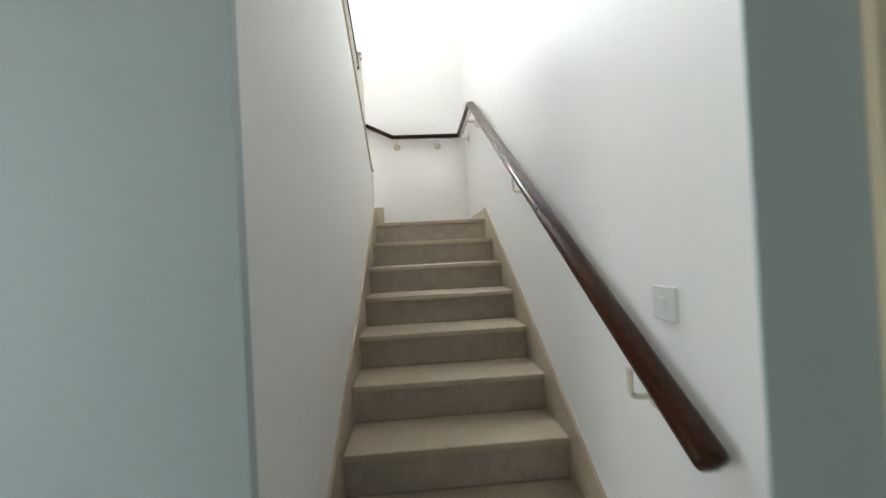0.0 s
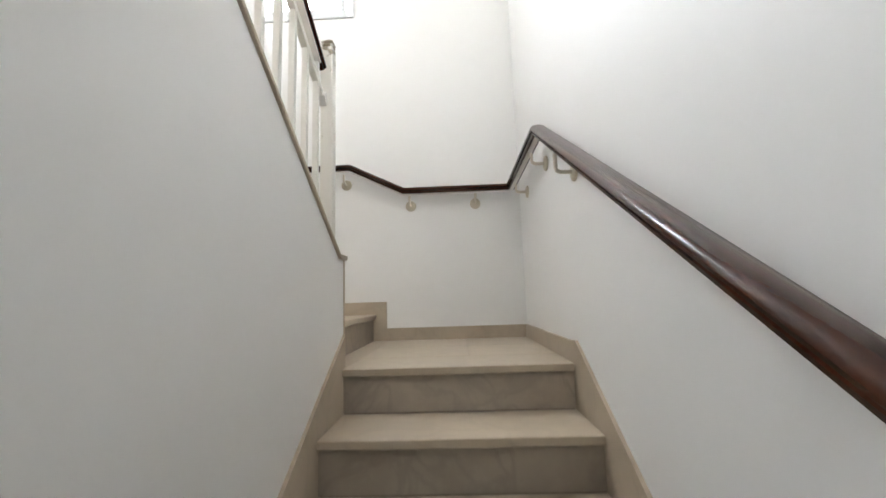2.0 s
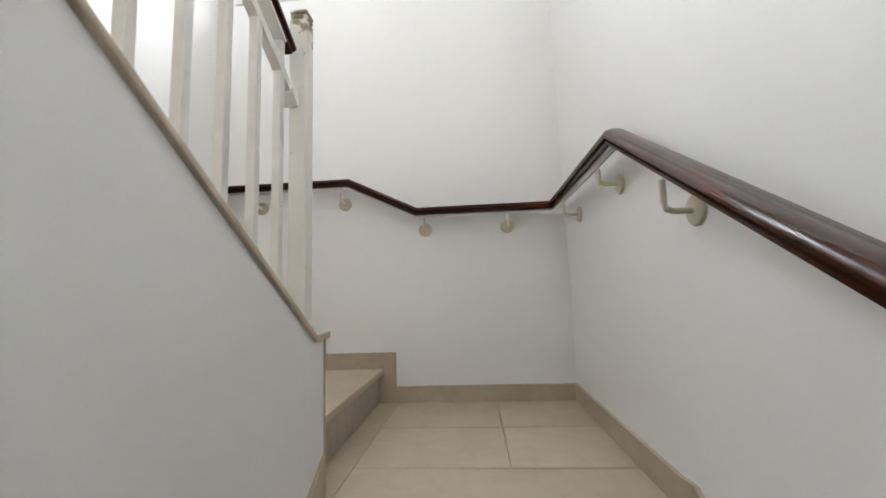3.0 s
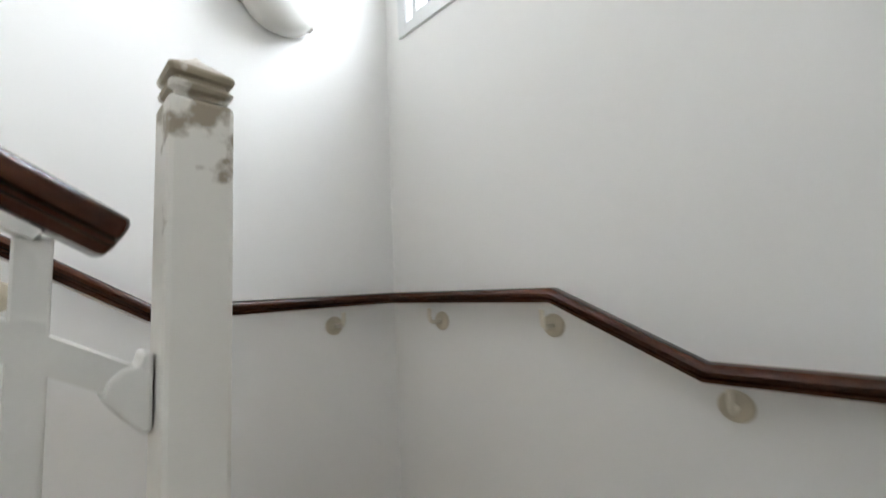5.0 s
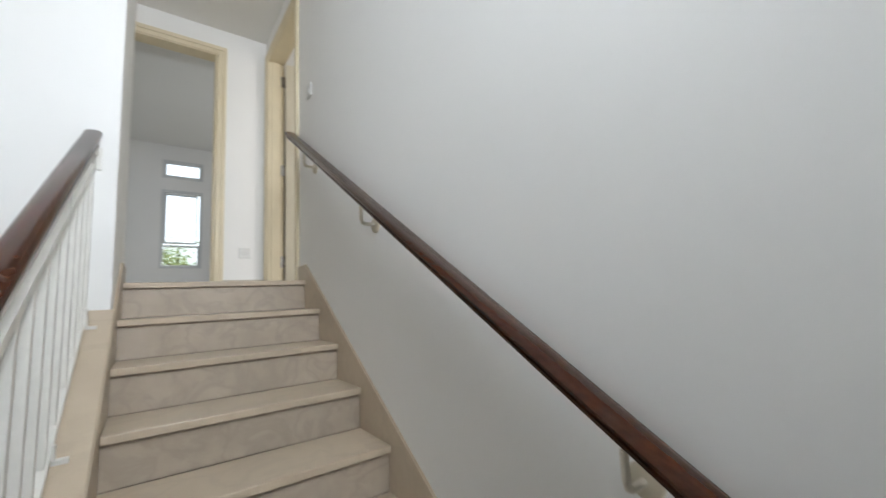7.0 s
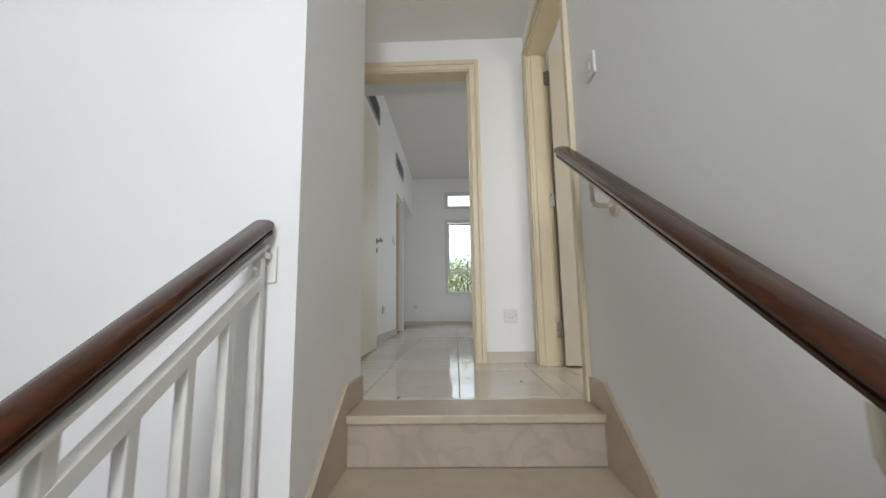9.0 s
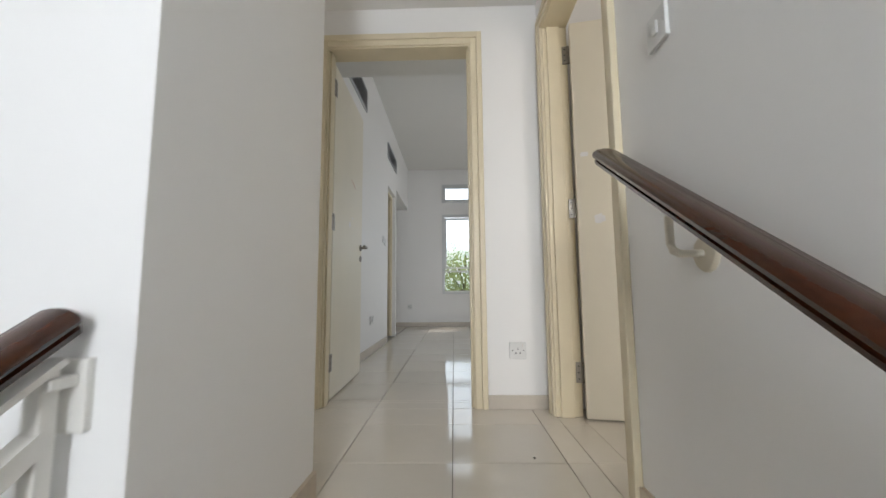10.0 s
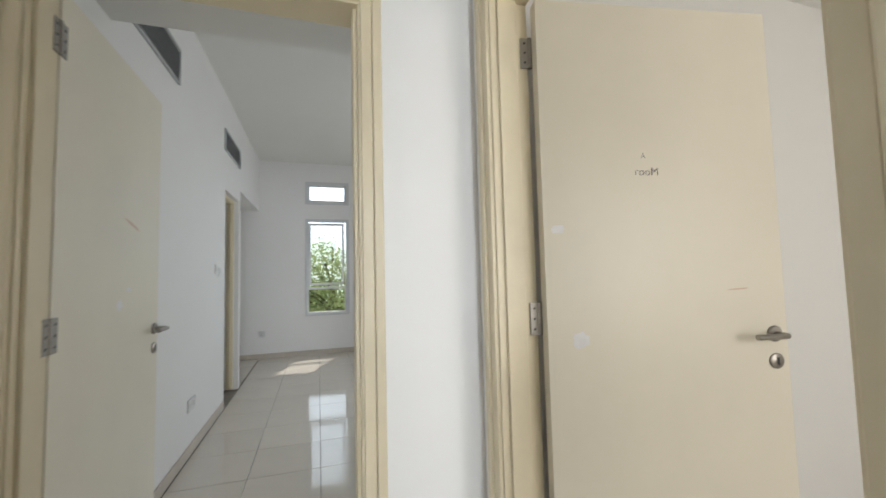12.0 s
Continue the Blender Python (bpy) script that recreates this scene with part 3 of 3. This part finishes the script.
# ---- wall lamp ----
def wall_lamp():
    at = Vector((WEST, 0.56, 2.425))
    root = empty("wall_lamp", at, "round opal glass wall lamp with steel clips, unlit", "wall lamp")
    part("back_plate", lathe(bmesh.new(), [(0.14, 0.0), (0.145, 0.006), (0.145, 0.02), (0.13, 0.024)], at, (1, 0, 0), 40), PLASTIC, root, smooth=True)
    dome = [(0.157 * math.cos(a), 0.022 + 0.012 + 0.085 * math.sin(a)) for a in [radians(d) for d in range(0, 90, 9)]] + [(0.004, 0.119)]
    part("glass_bowl", lathe(bmesh.new(), [(0.15, 0.021), (0.157, 0.024)] + dome, at, (1, 0, 0), 44), OPAL, root, "satin opal glass bowl", smooth=True)
    for s in (-1, 1, 0):
        y, z = (at.y + s * 0.134, at.z - 0.078) if s else (at.y, at.z + 0.156)
        part("clip", boxes((WEST + 0.012, WEST + 0.05, y - 0.008, y + 0.008, z - 0.008, z + 0.008), bevel=0.003), STEEL, root, "small steel clip")


wall_lamp()


# ---- windows ----
def window(name, x0, x1, z0, z1, y, inward, label, lights, trim=0.05):
    """A white window in a wall across y. inward: +1 or -1, the way to the room. lights: (x0, x1, z0, z1) of each glass."""
    root = tagged(new(name), label, "window", kind="structure")
    ya, yb = y - inward * 0.05, y + inward * 0.012
    lo, hi = min(ya, yb), max(ya, yb)
    bm = bmesh.new()
    for row in ((x0 - trim + 0.02, x0 + 0.02, lo, hi, z0 - trim + 0.02, z1 + trim - 0.02), (x1 - 0.02, x1 + trim - 0.02, lo, hi, z0 - trim + 0.02, z1 + trim - 0.02),
                (x0 + 0.02, x1 - 0.02, lo, hi, z0 - trim + 0.02, z0 + 0.02), (x0 + 0.02, x1 - 0.02, lo, hi, z1 - 0.02, z1 + trim - 0.02)):
        box(bm, *row, bevel=0.003)
    part("window_frame", bm, PVC, root)
    for a, b, c, d in lights:
        bm = bmesh.new()
        y2 = y - inward * 0.035
        s0, s1 = min(y2 - 0.02, y2 + 0.02), max(y2 - 0.02, y2 + 0.02)
        t = 0.035
        for row in ((a - t, a, s0, s1, c - t, d + t), (b, b + t, s0, s1, c - t, d + t), (a, b, s0, s1, c - t, c), (a, b, s0, s1, d, d + t)):
            box(bm, *row, bevel=0.003)
        sash = part("sash", bm, PVC, root)
        pane = part("pane", boxes((a, b, y2 - 0.003, y2 + 0.003, c, d)), GLASS, sash)
        pane.visible_shadow = False
    return root


window("window_1", -0.972, -0.272, 2.49, 3.92, NORTH, -1, "high white framed stairwell window full of bright sky", [(-0.90, -0.345, 2.56, 3.85)], trim=0.055)
w2 = window("window_2", W0, W1, 2.42, 3.87, FAR, 1, "tall white casement window with trees outside", [(-0.945, -0.475, 2.895, 3.80), (-0.985, -0.435, 2.452, 2.797)])
part("handle", boxes((-0.985, -0.965, FAR - 0.01, FAR + 0.03, 2.86, 2.90), bevel=0.003), STEEL, w2, "small steel handle")
window("window_3", W0, W1, 4.16, 4.46, FAR, 1, "small white transom window with bright sky", [(-0.985, -0.46, 4.20, 4.42)])


# ---- doors ----
def architrave(name, axis, face, side, a0, a1, zh, depth, label):
    """A cream frame with a lining through the wall and stepped mouldings on the near side. axis 'y': wall across y, opening along x."""
    root = tagged(new(name), label, "door frame", kind="structure")

    def b(bm, p0, p1, q0, q1, z0, z1, bev=0.003):
        q0, q1 = min(q0, q1), max(q0, q1)
        if axis == "y":
            box(bm, p0, p1, q0, q1, z0, z1, bevel=bev)
        else:
            box(bm, q0, q1, p0, p1, z0, z1, bevel=bev)
    for p0, p1 in ((a0 - 0.04, a0), (a1, a1 + 0.04)):
        bm = bmesh.new()
        b(bm, p0, p1, face + side * 0.004, face - side * depth, UPPER, zh)
        part("lining", bm, FRAME, root)
    bm = bmesh.new()
    b(bm, a0 - 0.04, a1 + 0.04, face + side * 0.004, face - side * depth, zh, zh + 0.04)
    part("lining", bm, FRAME, root)
    for p0, p1, q0, q1 in ((a0 - 0.075, a0 - 0.045, a0 - 0.045, a0 - 0.008), (a1 + 0.075, a1 + 0.045, a1 + 0.045, a1 + 0.008)):
        bm = bmesh.new()
        b(bm, min(p0, p1), max(p0, p1), face, face + side * 0.024, UPPER, zh + 0.08, 0.004)
        b(bm, min(q0, q1), max(q0, q1), face, face + side * 0.016, UPPER, zh + 0.045, 0.004)
        part("architrave", bm, FRAME, root)
    bm = bmesh.new()
    b(bm, a0 - 0.045, a1 + 0.045, face, face + side * 0.024, zh + 0.045, zh + 0.08, 0.004)
    b(bm, a0 - 0.008, a1 + 0.008, face, face + side * 0.016, zh + 0.008, zh + 0.045, 0.004)
    part("architrave", bm, FRAME, root)
    # door stop
    for p0, p1 in ((a0, a0 + 0.012), (a1 - 0.012, a1)):
        bm = bmesh.new()
        b(bm, p0, p1, face - side * 0.02, face - side * (depth - 0.045), UPPER, zh, 0.002)
        part("door_stop", bm, FRAME, root)
    return root


architrave("door_frame_1", "y", SOUTH, 1, -0.707, 0.126, 3.877, 0.13, "cream painted bedroom door frame with stepped moulding")
architrave("door_frame_2", "x", WEST, 1, -3.315, -2.485, 3.877, 0.13, "cream painted side room door frame with stepped moulding")
architrave("door_frame_3", "x", RX + 0.065, -1, -7.04, -6.44, 3.82, 0.05, "cream painted frame of an open side doorway")


lower_frame = structure("door_frame_4", boxes((1.18, 1.26, -2.712, -2.69, GROUND, GROUND + 2.13), bevel=0.004), FRAME, "cream painted door frame in the lower hall", "door frame")


def written(text, size, mat, parent, m):
    cu = bpy.data.curves.new("writing", "FONT")
    cu.body, cu.size, cu.align_x = text, size, "CENTER"
    cu.extrude, cu.offset = 0.0004, -0.0007
    tmp = bpy.data.objects.new("writing", cu)
    scene.collection.objects.link(tmp)
    bpy.context.view_layer.update()
    me = bpy.data.meshes.new_from_object(tmp.evaluated_get(bpy.context.evaluated_depsgraph_get()))
    bpy.data.objects.remove(tmp)
    me.materials.clear()
    me.materials.append(mat)
    ob = new("writing", me)
    ob.parent = parent
    ob.matrix_local = m
    return ob


def door_leaf(name, hinge, width, angle, flip, label, marks):
    """A flush door. Hinge line at the origin, leaf along +x, thickness along +y or -y by flip; turned by angle."""
    root = new(name)
    root.matrix_world = pose(hinge[0], hinge[1], UPPER + 0.008, 0, 0, angle)
    tagged(root, label, "door", kind="structure")
    y0, y1 = (0.0, 0.042) if flip > 0 else (-0.042, 0.0)

    def child(nm, bm, mat, parent=root, lab="", smooth=False):
        ob = part(nm, bm, mat, None, lab, smooth)
        ob.parent = parent
        return ob
    child("leaf", boxes((0.004, width, y0, y1, 0.0, 2.055), bevel=0.002), CREAM)
    for z in (0.21, 1.045, 1.90):
        hg = child("hinge", tube(bmesh.new(), [(-0.004, y0 if flip > 0 else y1, z - 0.05), (-0.004, y0 if flip > 0 else y1, z + 0.05)], 0.008, 10), STEEL, root, "worn steel butt hinge", True)
        child("hinge_plate", boxes((-0.034, 0.032, (y0 if flip > 0 else y1) - 0.0035, (y0 if flip > 0 else y1) + 0.0035, z - 0.05, z + 0.05), bevel=0.001), STEEL, hg)
        for dz in (-0.032, 0.0, 0.032):
            for dx in (-0.021, 0.019):
                child("screw", lathe(bmesh.new(), [(0.004, -0.0045), (0.004, 0.0045)], (dx, y0 if flip > 0 else y1, z + dz), (0, 1, 0), 8), DARK, hg)
    for yy, s in ((y0, -1), (y1, 1)):
        hx = width - 0.05
        lever = child("handle", tube(bmesh.new(), [(hx, yy, 0.972), (hx, yy + s * 0.045, 0.972), (hx - 0.012, yy + s * 0.055, 0.972), (hx - 0.115, yy + s * 0.055, 0.972)], 0.009, 12), STEEL, root, "brushed steel lever handle", True)
        child("rose", lathe(bmesh.new(), [(0.026, 0), (0.026, 0.005), (0.022, 0.009)], (hx, yy, 0.972), (0, s, 0), 24), STEEL, lever, smooth=True)
        key = child("escutcheon", lathe(bmesh.new(), [(0.025, 0), (0.025, 0.005), (0.02, 0.008)], (hx, yy, 0.885), (0, s, 0), 24), STEEL, root, "round steel lock plate", True)
        child("keyhole", boxes((hx - 0.004, hx + 0.004, yy + s * 0.0085 - 0.001, yy + s * 0.0085 + 0.001, 0.873, 0.897)), DARK, key)
    child("latch_plate", boxes((width - 0.0005, width + 0.0015, y0 + 0.01, y1 - 0.01, 0.80, 1.02)), STEEL)
    marks(root, child, y0, y1)
    return root


def blob(child, name, x, z, w, h, y, mat, lab, tilt=0.0):
    bm = bmesh.new()
    random.seed(int(x * 1000) + int(z * 100))
    ring = []
    for i in range(14):
        a = 2 * math.pi * i / 14
        r = random.uniform(0.7, 1.1)
        px, pz = math.cos(a) * w / 2 * r, math.sin(a) * h / 2 * r
        ring.append((x + px * math.cos(tilt) - pz * math.sin(tilt), z + px * math.sin(tilt) + pz * math.cos(tilt)))
    prism(bm, ring, "y", y - 0.0004, y + 0.0004)
    child(name, bm, mat, lab=lab)


def marks_bedroom(root, child, y0, y1):
    blob(child, "smear", 0.52, 1.42, 0.16, 0.012, y0, SMEAR, "faint pink smear", -0.25)
    # pale blobs painted where this glossy leaf shines
    blob(child, "paint_patch", 0.42, 1.10, 0.05, 0.04, y0, FILLER_GLOSS, "pale filler and painted-gloss patch")
    blob(child, "paint_patch", 0.5, 1.16, 0.05, 0.015, y0, FILLER_GLOSS, "pale filler and painted-gloss patch")


def marks_side(root, child, y0, y1):
    written("rooM", 0.037, INK, root, pose(0.355, y0 - 0.0006, 1.49, 90, 0, 0))
    written("A", 0.026, INK, root, pose(0.345, y0 - 0.0006, 1.545, 90, 0, 0))
    blob(child, "paint_patch", 0.11, 0.98, 0.06, 0.055, y0, FILLER_GLOSS, "pale filler and painted-gloss patch")
    blob(child, "paint_patch", 0.05, 1.32, 0.05, 0.03, y0, FILLER_GLOSS, "pale filler and painted-gloss patch")
    blob(child, "scratch", 0.65, 1.12, 0.08, 0.006, y0, SMEAR, "faint scratch", 0.05)


door_leaf("door_1", (0.124, -3.592), 0.82, -88.8, 1, "cream flush bedroom door standing open with steel lever handle", marks_bedroom)
door_leaf("door_2", (-1.246, -3.305), 0.82, 169.5, -1, "cream flush side room door standing open with handwriting", marks_side)


# ---- small fixtures ----
def plate(name, at, normal, label, category, kind_of, size=0.086):
    """A switch or socket plate on a wall, built facing -y and turned to normal."""
    root = new(name)
    ang = {"-y": 0, "+x": 90, "+y": 180, "-x": -90}[normal]
    root.matrix_world = pose(*at, 0, 0, ang)
    tagged(root, label, category)

    def child(nm, bm, mat, lab=""):
        ob = part(nm, bm, mat, None, lab)
        ob.parent = root
    wide = size * (1.7 if kind_of == "double" else 1.0) / 2
    child("plate", boxes((-wide, wide, -0.011, 0.0, -size / 2, size / 2), bevel=0.003), PLASTIC)
    if kind_of == "socket" or kind_of == "double":
        for cx in ((0,) if kind_of == "socket" else (-0.037, 0.037)):
            for x, z, w, h in ((0, 0.008, 0.004, 0.009), (-0.011, -0.013, 0.008, 0.005), (0.011, -0.013, 0.008, 0.005)):
                child("pin_hole", boxes((cx + x - w / 2, cx + x + w / 2, -0.0118, -0.0105, z - h / 2, z + h / 2)), DARK)
            child("rocker", boxes((cx + 0.018, cx + 0.030, -0.0145, -0.010, 0.014, 0.034), bevel=0.002), PLASTIC, "small rocker switch")
            child("indicator", boxes((cx + 0.021, cx + 0.027, -0.0152, -0.0140, 0.027, 0.031)), SMEAR, "red mark on the rocker")
        for x in (-0.03, 0.03):
            child("screw", lathe(bmesh.new(), [(0.003, -0.001), (0.003, 0.0008)], (x, -0.011, 0.0), (0, -1, 0), 8), DARK)
    elif kind_of == "switch":
        child("rocker", boxes((-0.011, 0.011, -0.0155, -0.010, -0.016, 0.016), bevel=0.003), PLASTIC, "rocker of the switch")
        for x in (-0.03, 0.03):
            child("screw", lathe(bmesh.new(), [(0.0035, -0.001), (0.0035, 0.0008)], (x, -0.011, 0.0), (0, -1, 0), 8), PLASTIC)
    else:
        child("knob", lathe(bmesh.new(), [(0.022, 0.0), (0.022, 0.012), (0.018, 0.018)], (0, -0.011, 0), (0, -1, 0), 24), PLASTIC)
    return root


plate("light_switch", (EAST, -2.42, -0.432), "-x", "white square light switch on the stair wall", "light switch", "switch")
plate("light_switch", (WEST, -2.175, 3.056), "+x", "white square light switch above the upper handrail", "light switch", "switch")
plate("wall_socket", (-0.947, SOUTH, 2.106), "+y", "white plastic wall socket in the hall", "socket", "socket", 0.09)
plate("wall_socket", (RX, -5.40, 2.14), "-x", "white double wall socket near the bedroom floor", "socket", "double")
plate("light_switch", (RX, -6.06, 3.08), "-x", "white light switch beside the side doorway", "light switch", "switch")
plate("light_switch", (RX, -6.18, 3.06), "-x", "white light switch beside the side doorway", "light switch", "switch")
plate("wall_socket", (0.22, FAR, 2.16), "+y", "white wall socket under the bedroom window wall", "socket", "socket")


def vent(y0, y1, z0, z1):
    root = empty("air_vent", (RX, (y0 + y1) / 2, (z0 + z1) / 2), "grey slatted air conditioning grille high on the wall", "air vent", group="bedroom vents")
    # flat dark sheet, painted shade in place of a hollow duct
    part("backing", boxes((RX - 0.004, RX, y0, y1, z0, z1)), SHADE, root)
    part("frame", boxes((RX - 0.014, RX - 0.004, y0, y1, z1 - 0.015, z1), (RX - 0.014, RX - 0.004, y0, y1, z0, z0 + 0.015), (RX - 0.014, RX - 0.004, y0, y0 + 0.015, z0 + 0.015, z1 - 0.015), (RX - 0.014, RX - 0.004, y1 - 0.015, y1, z0 + 0.015, z1 - 0.015)), VENT, root)
    n = 9
    for i in range(n):
        z = z0 + 0.02 + (z1 - z0 - 0.04) * (i + 0.5) / n
        part("slat", prism(bmesh.new(), [(RX - 0.013, z - 0.008), (RX - 0.004, z + 0.004), (RX - 0.004, z + 0.007), (RX - 0.013, z - 0.005)], "y", y0 + 0.015, y1 - 0.015), VENT, root)


vent(-5.05, -4.40, 4.245, 4.475)
vent(-7.09, -6.34, 4.235, 4.44)


def downlight(x, y):
    root = empty("downlight", (x, y, HALL_CEIL), "small round recessed ceiling spotlight, unlit", "ceiling light")
    part("rim", lathe(bmesh.new(), [(0.045, 0.0), (0.045, 0.004), (0.038, 0.007), (0.032, 0.003)], (x, y, HALL_CEIL), (0, 0, -1), 28), STEEL, root, smooth=True)
    part("lamp", lathe(bmesh.new(), [(0.03, 0.0), (0.03, 0.0045), (0.01, 0.006)], (x, y, HALL_CEIL), (0, 0, -1), 20), VENT, root, smooth=True)


downlight(-0.265, -2.96)

def floor_chip(x, y, z, size, seed):
    """A crumb of dark plaster lying on the floor."""
    random.seed(seed)
    ring = [(x + math.cos(a) * size * random.uniform(0.5, 1.0), y + math.sin(a) * size * random.uniform(0.3, 0.6)) for a in [i * 0.785 for i in range(8)]]
    tagged(part("floor_chip", prism(bmesh.new(), ring, "z", z, z + 0.004), DARK), "small dark crumb of dirt lying on the tiles", "debris", group="floor crumbs")


floor_chip(-0.335, -2.50, UPPER, 0.010, 4)
floor_chip(-0.90, -2.83, UPPER, 0.006, 6)

# ---- skirting of the upper floor ----
SK = 0.072
structure("baseboard", boxes((-1.11, -0.783, SOUTH, SOUTH + 0.012, UPPER, UPPER + SK), (0.205, 1.5, SOUTH, SOUTH + 0.012, UPPER, UPPER + SK), bevel=0.002), SKIRT, "beige stone skirting in the hall", "baseboard")
structure("baseboard_bedroom", boxes((RX - 0.012, RX, -6.36, SOUTH - 0.2, UPPER, UPPER + SK), (-3.2, 1.0, FAR, FAR + 0.012, UPPER, UPPER + SK), (-3.2, -0.75, SOUTH - 0.132, SOUTH - 0.12, UPPER, UPPER + SK), bevel=0.002), SKIRT, "beige stone skirting round the bedroom", "baseboard")

# ---- outside ----
HAZE = bpy.data.materials.new("bright_hazy_sky")
HAZE.use_nodes = True
hn = HAZE.node_tree.nodes
hn["Principled BSDF"].inputs["Base Color"].default_value = (0.8, 0.85, 0.9, 1)
hn["Principled BSDF"].inputs["Emission Color"].default_value = (0.76, 0.89, 1.0, 1)
hn["Principled BSDF"].inputs["Emission Strength"].default_value = 5.5
structure("backdrop", boxes((-90, 90, -81, -80, -1.8, 60)), HAZE, "bright hazy white sky far beyond the garden", "sky")
structure("ground", boxes((-400, 400, -400, 400, -1.95, -1.80)), SOIL, "dry sandy garden ground", "ground")


def leafy_tree(x, y, height, spread, seed):
    root = empty("tree", (x, y, -1.8), "leafy green garden tree outside the bedroom window", "tree", group="garden trees")
    random.seed(seed)
    bm = bmesh.new()
    trunk = [(x + random.uniform(-0.15, 0.15) * i, y + random.uniform(-0.15, 0.15) * i, -1.8 + height * 0.16 * i) for i in range(5)]
    sweep(bm, trunk, [(0.16 * math.cos(a), 0.16 * math.sin(a)) for a in [i * math.pi / 4 for i in range(8)]])
    tips = []
    for i in range(12):
        a = random.uniform(0, 6.28)
        s = Vector(trunk[random.choice((2, 3, 4))])
        e = s + Vector((math.cos(a) * spread * random.uniform(0.4, 0.9), math.sin(a) * spread * random.uniform(0.4, 0.9), height * random.uniform(0.05, 0.35)))
        sweep(bm, [s, (s + e) / 2 + Vector((0, 0, 0.2)), e], [(0.045 * math.cos(b), 0.045 * math.sin(b)) for b in [j * math.pi / 3 for j in range(6)]])
        tips += [e, (s + e) / 2]
    part("trunk", bm, BARK, root, smooth=True)
    verts, faces = [], []
    for tip in tips:
        for j in range(260):
            c = tip + Vector((random.gauss(0, 0.55), random.gauss(0, 0.55), random.gauss(0, 0.42)))
            q = Euler((random.uniform(0, 6.28), random.uniform(0, 6.28), random.uniform(0, 6.28))).to_matrix()
            s = random.uniform(0.05, 0.10)
            n = len(verts)
            verts += [c + q @ Vector(p) * s for p in ((-1, 0, 0), (0, -0.45, 0.1), (1, 0, 0), (0, 0.45, 0.1))]
            faces.append((n, n + 1, n + 2, n + 3))
    me = bpy.data.meshes.new("crown")
    me.from_pydata(verts, [], faces)
    me.materials.append(LEAF)
    crown = new("crown", me)
    crown.parent = root
    crown.matrix_parent_inverse = root.matrix_world.inverted()


for row in ((-0.9, -21.5, 6.4, 2.6, 3), (-3.8, -23.0, 7.0, 2.8, 5), (1.9, -23.5, 6.6, 2.6, 8), (-2.2, -27.5, 7.6, 3.0, 11), (0.4, -28.5, 7.2, 3.0, 12), (-1.0, -19.0, 3.8, 2.4, 14), (0.8, -20.0, 4.0, 2.4, 15)):
    leafy_tree(*row)

# ---- floor tiles ----
T = 0.42
floor_tiles = empty("upper_floor_tiles", (-0.6, -4.0, 1.79), "glossy cream square floor tiles with thin dark joints", "floor", kind="structure")
shared = {}


def tile(x0, x1, y0, y1):
    key = (round(x1 - x0, 3), round(y1 - y0, 3))
    if key not in shared:
        shared[key] = mesh_of(boxes((0, key[0], 0, key[1], -0.009, 0), bevel=0.0012), "tile", TILE)
    ob = new("tile", shared[key])
    ob.parent = floor_tiles
    ob.matrix_world = pose(x0, y0, UPPER)


def lay(x0, x1, y0, y1):
    g = 0.003
    i0, j0 = math.floor((x0 + 0.592) / T), math.floor((y0 + 3.207) / T)
    for i in range(i0, i0 + 12):
        for j in range(j0, j0 + 15):
            a, b = max(x0, -0.592 + i * T), min(x1, -0.592 + (i + 1) * T)
            c, d = max(y0, -3.207 + j * T), min(y1, -3.207 + (j + 1) * T)
            if b - a > 0.02 and d - c > 0.02:
                tile(a + g / 2, b - g / 2, c + g / 2, d - g / 2)


lay(WEST, 1.5, SOUTH, -2.505)
lay(WEST, SP0 - 0.013, -2.505, TOP - 0.236)
lay(-0.707, 0.126, SOUTH - 0.12, SOUTH)
lay(-3.2, RX, FAR, SOUTH - 0.12)
lay(RX, 1.0, FAR, -7.16)
lay(WEST - 0.12, WEST, -3.315, -2.485)
